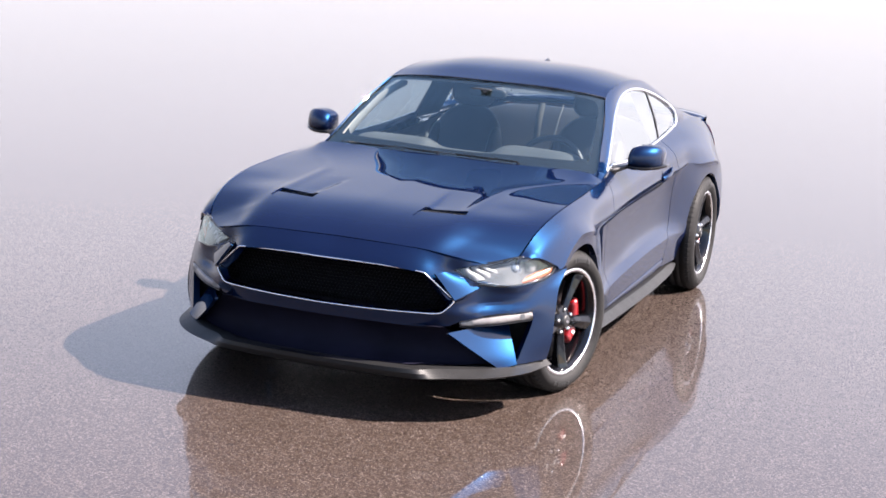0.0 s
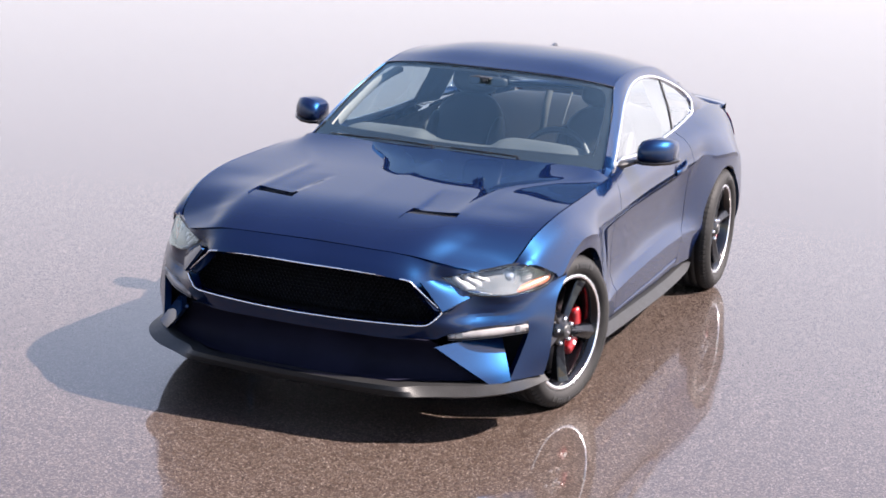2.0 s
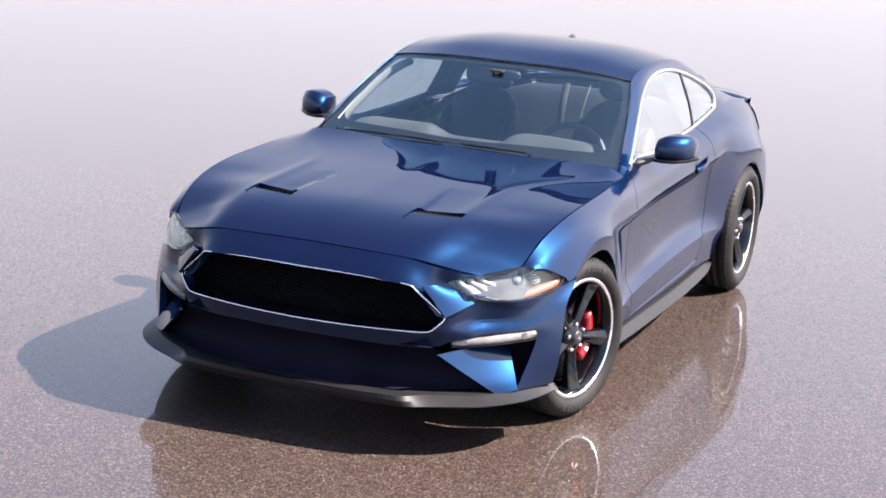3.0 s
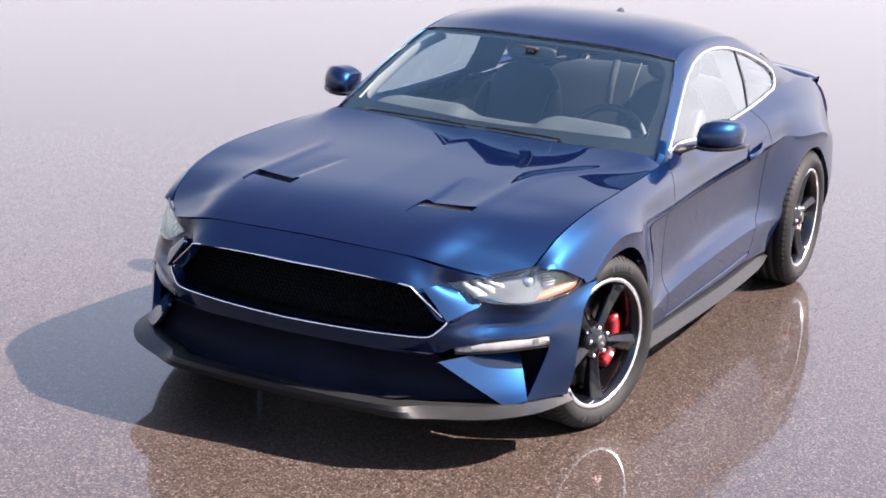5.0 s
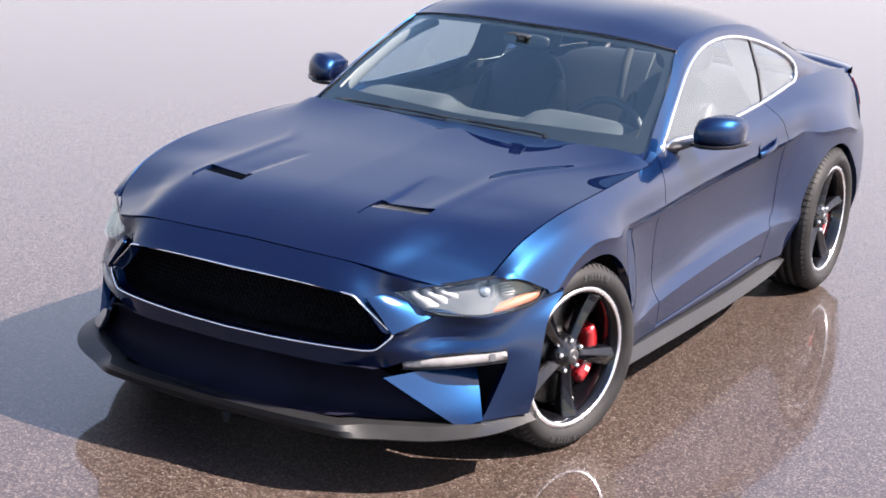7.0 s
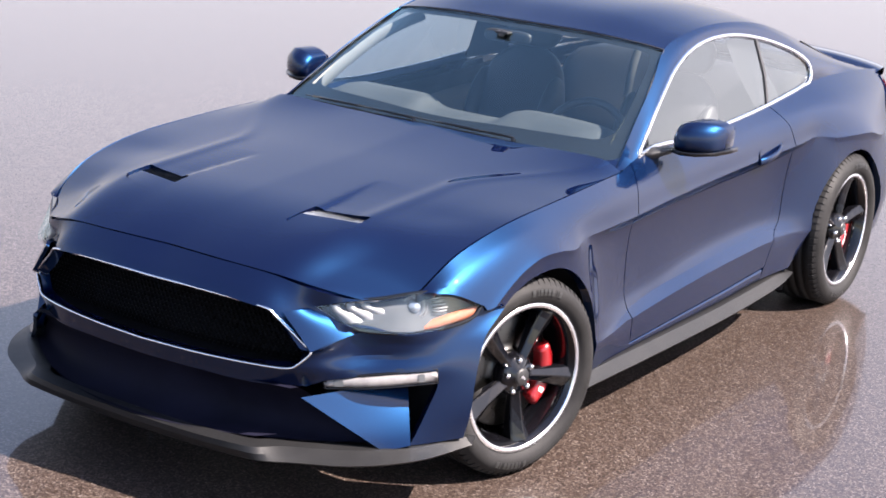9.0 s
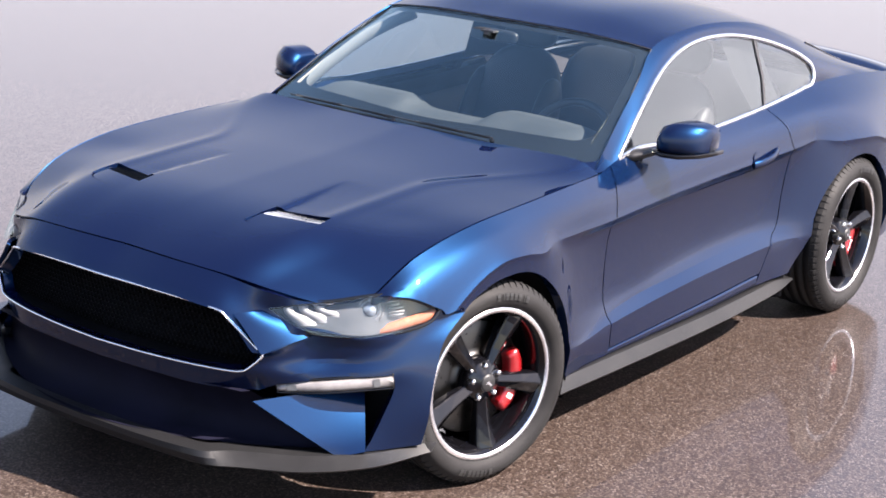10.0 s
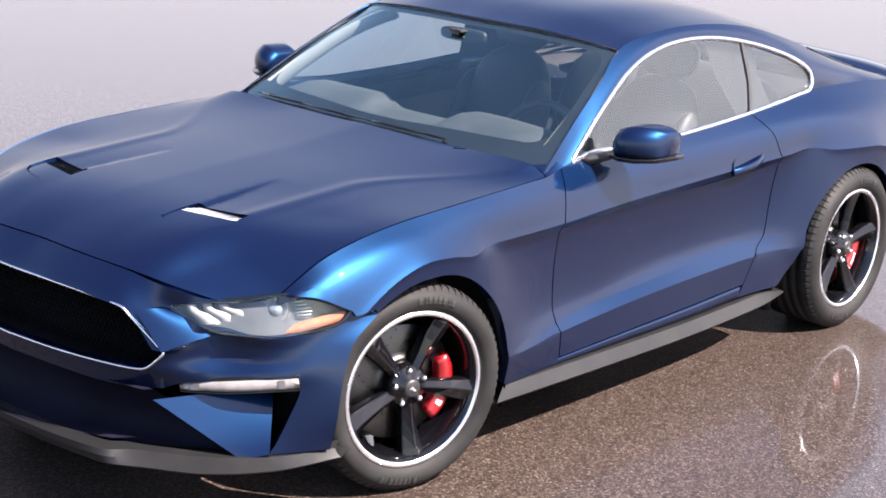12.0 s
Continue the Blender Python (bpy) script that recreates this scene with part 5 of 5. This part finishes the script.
def build_wheel(name, radius, width, start, caliper_at):
    """A wheel with its face at local y = 0 and the axle along y."""
    hub = new(name)
    hub.parent = car
    tagged(hub, "five-spoke gloss black wheel with a bright lip")
    rim = 0.2565
    # tyre
    bm = bmesh.new()
    back = -width
    prof = [(rim - 0.012, -0.012), (rim + 0.001, 0.000), (rim + 0.010, 0.010), (rim + 0.030, 0.018), (rim + 0.052, 0.014), (radius - 0.018, 0.000), (radius - 0.007, -0.014), (radius - 0.002, -0.030)]
    tread = [-0.030, -0.055, -0.058, -0.064, -0.067, -0.095, -0.098, -0.106, -0.109, -0.140, -0.143, -0.151, -0.154, -0.185, -0.188, -0.194]
    for k, y in enumerate(tread[1:]):
        prof.append((radius - (0.008 if k % 4 in (1, 2) else 0.0), y))
    prof += [(radius - 0.004, back + 0.02), (radius - 0.03, back), (rim + 0.02, back - 0.005), (rim - 0.012, back + 0.01)]
    turned(bm, prof, 96)
    bmesh.ops.recalc_face_normals(bm, faces=bm.faces)
    tyre = part("tyre", bm, RUBBER, hub, "black road tyre with raised sidewall marks")
    # shoulder lugs
    bm = bmesh.new()
    for k in range(72):
        a0 = 2 * math.pi * k / 72
        c = [Vector((r * math.cos(a), y, r * math.sin(a))) for a in (a0, a0 + 0.055) for r, y in ((radius + 0.0015, -0.032), (radius - 0.004, -0.012), (radius - 0.020, 0.0025), (radius - 0.024, -0.004))]
        vs = [bm.verts.new(v) for v in c]
        for i in range(3):
            bm.faces.new((vs[i], vs[i + 1], vs[i + 5], vs[i + 4]))
        bm.faces.new(vs[:4]), bm.faces.new(vs[4:][::-1])
    bmesh.ops.recalc_face_normals(bm, faces=bm.faces)
    tagged(part("tread_block", bm, RUBBER, tyre), kind="stuff")
    # raised lettering on the sidewall, as plain bars
    for base in (0.55, 0.55 + math.pi):
        for k, wd in enumerate((0.05, 0.02, 0.045, 0.045, 0.045, 0.045, 0.02, 0.045)):
            a0 = base + 0.60 + k * 0.062
            bm = bmesh.new()
            ring = []
            for a in (a0, a0 + wd):
                for r, y in ((rim + 0.028, 0.0185), (rim + 0.040, 0.0183), (rim + 0.050, 0.0158)):
                    ring.append(bm.verts.new((-r * math.cos(a), y + 0.0012, r * math.sin(a))))
            bm.faces.new((ring[0], ring[1], ring[4], ring[3])), bm.faces.new((ring[1], ring[2], ring[5], ring[4]))
            orient(bm, (0, 1, 0))
            part("sidewall_mark", bm, RUBBER_MARK, tyre)
    # lip and barrel
    bm = bmesh.new()
    turned(bm, [(rim - 0.002, -0.010), (rim, -0.002), (rim - 0.002, 0.002), (rim - 0.016, 0.001), (rim - 0.018, -0.003)], 96)
    bmesh.ops.recalc_face_normals(bm, faces=bm.faces)
    part("rim_lip", bm, RIM_LIP, hub, "bright machined rim lip")
    bm = bmesh.new()
    turned(bm, [(rim - 0.018, -0.003), (rim - 0.026, -0.012), (rim - 0.034, -0.03), (rim - 0.040, -0.08), (rim - 0.044, -0.16), (rim - 0.03, -0.22)], 72)
    bmesh.ops.recalc_face_normals(bm, faces=bm.faces)
    part("barrel", bm, BLACK_GLOSS, hub)
    # spokes
    for k in range(5):
        bm = bmesh.new()
        secs = [(0.036, 0.024, -0.030, -0.062), (0.070, 0.023, -0.030, -0.064), (0.110, 0.026, -0.028, -0.068), (0.160, 0.032, -0.023, -0.070), (0.205, 0.038, -0.015, -0.070), (0.228, 0.041, -0.008, -0.066), (0.239, 0.043, -0.010, -0.060)]
        rings = [spoke_ring(r, w, t, l) for r, w, t, l in secs]
        skin(bm, rings)
        for f in bm.faces:
            f.smooth = False
        bmesh.ops.bevel(bm, geom=[e for e in bm.edges if e.calc_face_angle(0) > 0.35], offset=0.0025, segments=1, affect="EDGES")
        bm.transform(Matrix.Rotation(radians(start + 72 * k), 4, "Y"))
        part("spoke", bm, BLACK_GLOSS, hub)
    # hub, cap, nuts
    bm = bmesh.new()
    turned(bm, [(0.0, -0.016), (0.030, -0.016), (0.034, -0.022), (0.060, -0.030), (0.070, -0.040), (0.074, -0.075)], 48)
    orient(bm, (0, 1, 0))
    centre = part("hub_center", bm, BLACK_GLOSS, hub)
    bm = bmesh.new()
    turned(bm, [(0.0, -0.008), (0.024, -0.009), (0.029, -0.013), (0.031, -0.02)], 40)
    orient(bm, (0, 1, 0))
    part("hub_cap", bm, BLACK_SATIN, centre)
    bm = bmesh.new()
    skin(bm, [[(-0.013, -0.0072, -0.006), (-0.004, -0.0072, 0.002), (0.002, -0.0072, 0.009), (0.012, -0.0072, 0.004)], [(-0.006, -0.0072, -0.010), (0.002, -0.0072, -0.004), (0.007, -0.0072, 0.001), (0.014, -0.0072, -0.003)]], closed=False)
    orient(bm, (0, 1, 0))
    part("cap_emblem", bm, CHROME, centre, "small silver emblem shape")
    for k in range(5):
        a = radians(start + 36 + 72 * k)
        bm = bmesh.new()
        turned(bm, [(0.0, 0.004), (0.006, 0.003), (0.0095, -0.002), (0.0105, -0.012), (0.0105, -0.03)], 14)
        orient(bm, (0, 1, 0))
        bm.transform(Matrix.Translation((0.0565 * math.sin(a), -0.020, 0.0565 * math.cos(a))))
        part("lug_nut", bm, CHROME, centre)
    # brake
    bm = bmesh.new()
    turned(bm, [(0.075, -0.075), (0.08, -0.088), (0.10, -0.090), (0.185, -0.090), (0.190, -0.094), (0.190, -0.116), (0.10, -0.118)], 64)
    bmesh.ops.recalc_face_normals(bm, faces=bm.faces)
    orient(bm, (0, 1, 0))
    disc = part("brake_disc", bm, STEEL, hub)
    bm = bmesh.new()
    for k in range(48):
        a = 2 * math.pi * k / 48
        r = 0.115 + 0.02 * (k % 4)
        turned_at = [bm.verts.new((r * math.cos(a) + 0.003 * math.cos(t), -0.0895, r * math.sin(a) + 0.003 * math.sin(t))) for t in np.linspace(0, 2 * math.pi, 7)[:-1]]
        bm.faces.new(turned_at)
    tagged(part("disc_drilling", bm, DARK, disc), kind="stuff")
    bm = bmesh.new()
    rings = []
    for a in np.linspace(-0.66, 0.66, 15):
        k = 1 - 0.25 * (abs(a) / 0.66) ** 3
        rings.append([((r0 + (0.152 - r0) * (1 - k)) * math.cos(a), y, (r0 + (0.152 - r0) * (1 - k)) * math.sin(a)) for r0, y in ((0.126, -0.062), (0.132, -0.050), (0.168, -0.048), (0.184, -0.056), (0.192, -0.080), (0.192, -0.13), (0.126, -0.13))])
    skin(bm, rings)
    rot = Matrix.Rotation(radians(caliper_at), 4, "Y")
    bm.transform(rot)
    cal = part("brake_caliper", bm, RED, hub, "red brake caliper with white print")
    for a, wd, r0, r1 in ((0.30, 0.10, 0.140, 0.164), (0.14, 0.035, 0.143, 0.160), (0.07, 0.03, 0.143, 0.158), (0.0, 0.03, 0.143, 0.158), (-0.07, 0.03, 0.143, 0.158), (-0.15, 0.04, 0.143, 0.158)):
        bm = bmesh.new()
        vs = [bm.verts.new((r * math.cos(b), -0.0468, r * math.sin(b))) for b, r in ((a, r0), (a, r1), (a + wd, r1), (a + wd, r0))]
        bm.faces.new(vs)
        orient(bm, (0, 1, 0))
        bm.transform(rot)
        part("caliper_print", bm, WHITE, cal)
    return hub


def build_wheels():
    front = build_wheel("wheel", 0.3375, 0.235, -101, 169)
    front.matrix_basis = pose(HUB_F.x, HUB_F.y, HUB_F.z, 0, 0, -13.9)
    rear = build_wheel("wheel", 0.3445, 0.255, -152, 150)
    rear.matrix_basis = pose(HUB_R.x, HUB_R.y, HUB_R.z)
    copy_thing(front, pose(HUB_F.x, -HUB_F.y, HUB_F.z, 0, 0, 166.1))
    copy_thing(rear, pose(HUB_R.x, -HUB_R.y, HUB_R.z, 0, 0, 180))
    for hub, r, wall, rim in ((HUB_F, opening_f, 0.50, 0.885), (HUB_R, opening_r, 0.52, 0.85)):
        bm = bmesh.new()
        rows = []
        for a in np.linspace(-20, 200, 45):
            c, s = math.cos(radians(a)), math.sin(radians(a))
            rows.append([(hub.x + q * c, y, hub.z + q * s) for q, y in ((r(a) + 0.012, rim), (r(a) + 0.027, rim - 0.03), (r(a) + 0.027, wall), (0.02, wall))])
        skin(bm, rows, closed=False)
        well = part("wheel_well", bm, DARK, car, "black wheel arch liner")
        mirror_part(well, car)


def build_cabin():
    # floor pan, bulkheads and engine cover keep the shell closed
    bm = bmesh.new()
    box(bm, (-3.55, -0.50, 0.20), (0.60, 0.50, 0.36))
    box(bm, (-0.70, -0.50, 0.36), (0.58, 0.50, 0.64))
    box(bm, (-2.30, -0.80, 0.20), (-0.45, 0.80, 0.34))
    box(bm, (-3.50, -0.50, 0.36), (-2.75, 0.50, 0.86))
    box(bm, (-0.72, -0.70, 0.34), (-0.66, 0.70, 0.86))
    part("underbody", bm, DARK, car, "black floor pan and inner structure")
    # cowl below the glass
    bm = bmesh.new()
    skin(bm, [[(x + 0.35 * -(y * y) * 0.45, y, z) for y in np.linspace(-0.62, 0.62, 30)] for x, z in ((-0.60, 0.895), (-0.655, 0.915), (-0.70, 0.915), (-0.74, 0.89))], closed=False)
    orient(bm, (0, 0, 1))
    part("cowl_panel", bm, BLACK_SATIN, car, "black cowl at the foot of the windscreen")
    # dashboard with two humps
    bm = bmesh.new()
    rows = []
    hump = lambda y, c, w: 1 / (1 + math.exp((abs(y - c) - w) / 0.018))
    for x, z, k in ((-0.76, 0.900, 0.0), (-0.86, 0.918, 0.35), (-0.94, 0.928, 0.8), (-1.00, 0.930, 1.0), (-1.07, 0.926, 1.0), (-1.11, 0.905, 0.8), (-1.14, 0.86, 0.5), (-1.16, 0.76, 0.2), (-1.10, 0.62, 0.0)):
        rows.append([(x, y, z + k * ((0.056 - 0.13 * (y - 0.25) ** 2) * hump(y, 0.36, 0.23) + 0.044 * hump(y, -0.44, 0.21))) for y in np.linspace(-0.70, 0.70, 90)])
    skin(bm, rows, closed=False)
    orient(bm, (-0.3, 0, 1))
    part("dashboard", bm, DASH, car, "grey dashboard with two raised humps")
    # pale lining inside the windscreen pillars
    bm = bmesh.new()
    line = flow([(-0.86, 0.690, 0.955), (-1.00, 0.672, 1.035), (-1.20, 0.640, 1.135), (-1.36, 0.600, 1.195), (-1.42, 0.585, 1.21)], 6)
    skin(bm, [[tuple(p + [0.03, -0.012, 0.02]), tuple(p + [0.0, -0.028, 0.012]), tuple(p + [-0.03, -0.02, -0.012]), tuple(p + [-0.045, 0.01, -0.03])] for p in line], closed=False)
    orient(bm, (0, -1, 0.3))
    lining = part("pillar_lining", bm, PALE_TRIM, car, "pale windscreen pillar lining")
    mirror_part(lining, car)
    # steering wheel
    hub = Vector((-1.205, 0.36, 0.845))
    tilt = Matrix.Translation(hub) @ Matrix.Rotation(radians(-24), 4, "Y")
    bm = bmesh.new()
    tube(bm, [(0, 0.185 * math.cos(a), 0.185 * math.sin(a)) for a in np.linspace(0, 2 * math.pi, 48, endpoint=False)], 0.016, 10, closed=True)
    bm.transform(tilt)
    wheel = part("steering_wheel", bm, LEATHER, car, "black leather steering wheel")
    bm = bmesh.new()
    pillow(bm, (0.01, 0, -0.01), (0.05, 0.17, 0.14), 3.0)
    for a in (0.1, math.pi - 0.1, -math.pi / 2):
        tube(bm, [(0.008, 0.05 * math.cos(a), 0.05 * math.sin(a)), (0, 0.18 * math.cos(a), 0.18 * math.sin(a))], 0.014, 8)
    bm.transform(tilt)
    part("wheel_boss", bm, BLACK_SATIN, wheel)
    # seats
    for side in (1, -1):
        y = 0.37 * side
        bm = bmesh.new()
        pillow(bm, (-1.62, y, 0.50), (0.52, 0.50, 0.20), 3.2)
        seat = part("front_seat", bm, LEATHER, car, "black leather bucket seat")
        bm = bmesh.new()
        lean = Matrix.Rotation(radians(-22), 3, "Y")
        pillow(bm, (-1.92, y, 0.79), (0.17, 0.43, 0.58), 2.4, turn=lean)
        back = part("backrest", bm, LEATHER, seat)
        for s in (1, -1):
            bm = bmesh.new()
            pillow(bm, (-1.88, y + s * 0.18, 0.74), (0.18, 0.08, 0.44), 2.4, turn=lean)
            part("bolster", bm, LEATHER, seat)
        bm = bmesh.new()
        pillow(bm, (-2.03, y, 1.13), (0.10, 0.26, 0.17), 3.0, turn=lean)
        part("headrest", bm, LEATHER, seat)
    bm = bmesh.new()
    pillow(bm, (-2.60, 0, 0.78), (0.16, 1.10, 0.50), 4.0, turn=Matrix.Rotation(radians(-25), 3, "Y"))
    pillow(bm, (-2.38, 0, 0.52), (0.45, 1.10, 0.18), 4.0)
    part("rear_seat", bm, LEATHER, car, "black rear bench")
    # two pale narrow strips standing before the rear backrest
    for a, b, w in (((-2.52, -0.10, 1.05), (-2.44, -0.10, 0.82), 0.020), ((-2.53, 0.03, 1.05), (-2.46, 0.01, 0.875), 0.005)):
        bm = bmesh.new()
        line = flow([a, tuple((np.array(a) + np.array(b)) / 2 + [0.01, 0, 0]), b], 5)
        skin(bm, [[tuple(p + [0, -w, 0]), tuple(p + [0.006, 0, 0]), tuple(p + [0, w, 0])] for p in line], closed=False)
        orient(bm, (1, 0, 0.2))
        part("rear_belt", bm, PALE_TRIM, car, "pale narrow strip in front of the rear seat")
    # lining behind the doors
    bm = bmesh.new()
    skin(bm, [[(-1.93, 0.585, 1.225), (-1.955, 0.64, 1.10), (-2.02, 0.715, 0.95)], [(-2.02, 0.58, 1.225), (-2.05, 0.635, 1.10), (-2.12, 0.71, 0.95)], [(-2.30, 0.57, 1.19), (-2.30, 0.62, 1.08), (-2.32, 0.69, 0.95)]], closed=False)
    orient(bm, (0, -1, 0.3))
    lining = part("door_pillar_lining", bm, SPLITTER, car, "grey lining of the door pillar")
    mirror_part(lining, car)
    bm = bmesh.new()
    skin(bm, [[(x, y, 0.93 - 0.02 * (y / 0.6) ** 2) for y in np.linspace(-0.60, 0.60, 12)] for x in (-2.70, -3.2)], closed=False)
    part("parcel_shelf", bm, DARK, car, "black shelf under the rear window")
    # headliner
    panel("headliner", ROOF, [(0.1, 0), (4, 0), (4, 2.9), (0.1, 2.9)], HEADLINER, car, step=0.08, scale=(0.32, 0.2), out=(0, 0, -1), depth=0, both=True, shift=0.03, label="grey cloth headliner")
    # inside of doors
    ring = [(x, 0.1) for x in np.linspace(-0.85, -2.55, 20)] + [(x, 6.0) for x in np.linspace(-2.5, -0.85, 10)]
    inner = panel("door_lining", SIDE, ring, DASH, car, step=0.06, out=(0, -1, 0), depth=0, shift=0.07, label="dark grey door lining")
    mirror_part(inner, car)
    # rear-view mirror
    bm = bmesh.new()
    pillow(bm, (-1.185, 0.0, 1.228), (0.03, 0.20, 0.05), 4.0, turn=Matrix.Rotation(radians(8), 3, "Z"))
    tube(bm, [(-1.16, 0, 1.225), (-1.13, 0, 1.245)], 0.012, 8)
    box(bm, (-1.17, -0.03, 1.242), (-1.13, 0.03, 1.252), 0.004)
    part("rear_view_mirror", bm, BLACK_SATIN, car, "black rear-view mirror on the windscreen")
    # wipers along the foot of the glass
    foot = lambda y, v, lift: tuple(WIND.at(np.array([abs(y) / 0.262]), np.array([v]))[0] * [1, math.copysign(1, y), 1] + [0.6 * lift, 0, 0.8 * lift])
    for y0, y1, thick in ((0.335, -0.22, (0.02, 0.21)), (-0.07, -0.655, (-0.60, -0.33))):
        height = lambda y: 0.045 + 0.02 * min(1.0, abs(y - y0) / 0.30)
        bm = bmesh.new()
        tube(bm, [foot(y, height(y), 0.007) for y in np.linspace(*thick, 5)], 0.0055, 8)
        tube(bm, [foot(y, height(y), 0.010) for y in (y0, (y0 + thick[1]) / 2, thick[1])], 0.004, 6)
        bmesh.ops.create_uvsphere(bm, u_segments=12, v_segments=8, radius=0.010, matrix=Matrix.Translation(foot(y0, 0.02, 0.004)))
        wiper = part("wiper", bm, BLACK_GLOSS, car, "black windscreen wiper at rest")
        bm = bmesh.new()
        tube(bm, [foot(y, height(y), 0.006) for y in np.linspace(y0 - 0.02, y1, 9)], 0.003, 6)
        part("wiper_blade", bm, BLACK_SATIN, wiper)


side_door, side_quarter = build_sides()
front_bumper = build_front()
build_top()
build_handle(side_door, side_quarter)
build_mirror()
build_wheels()
build_cabin()
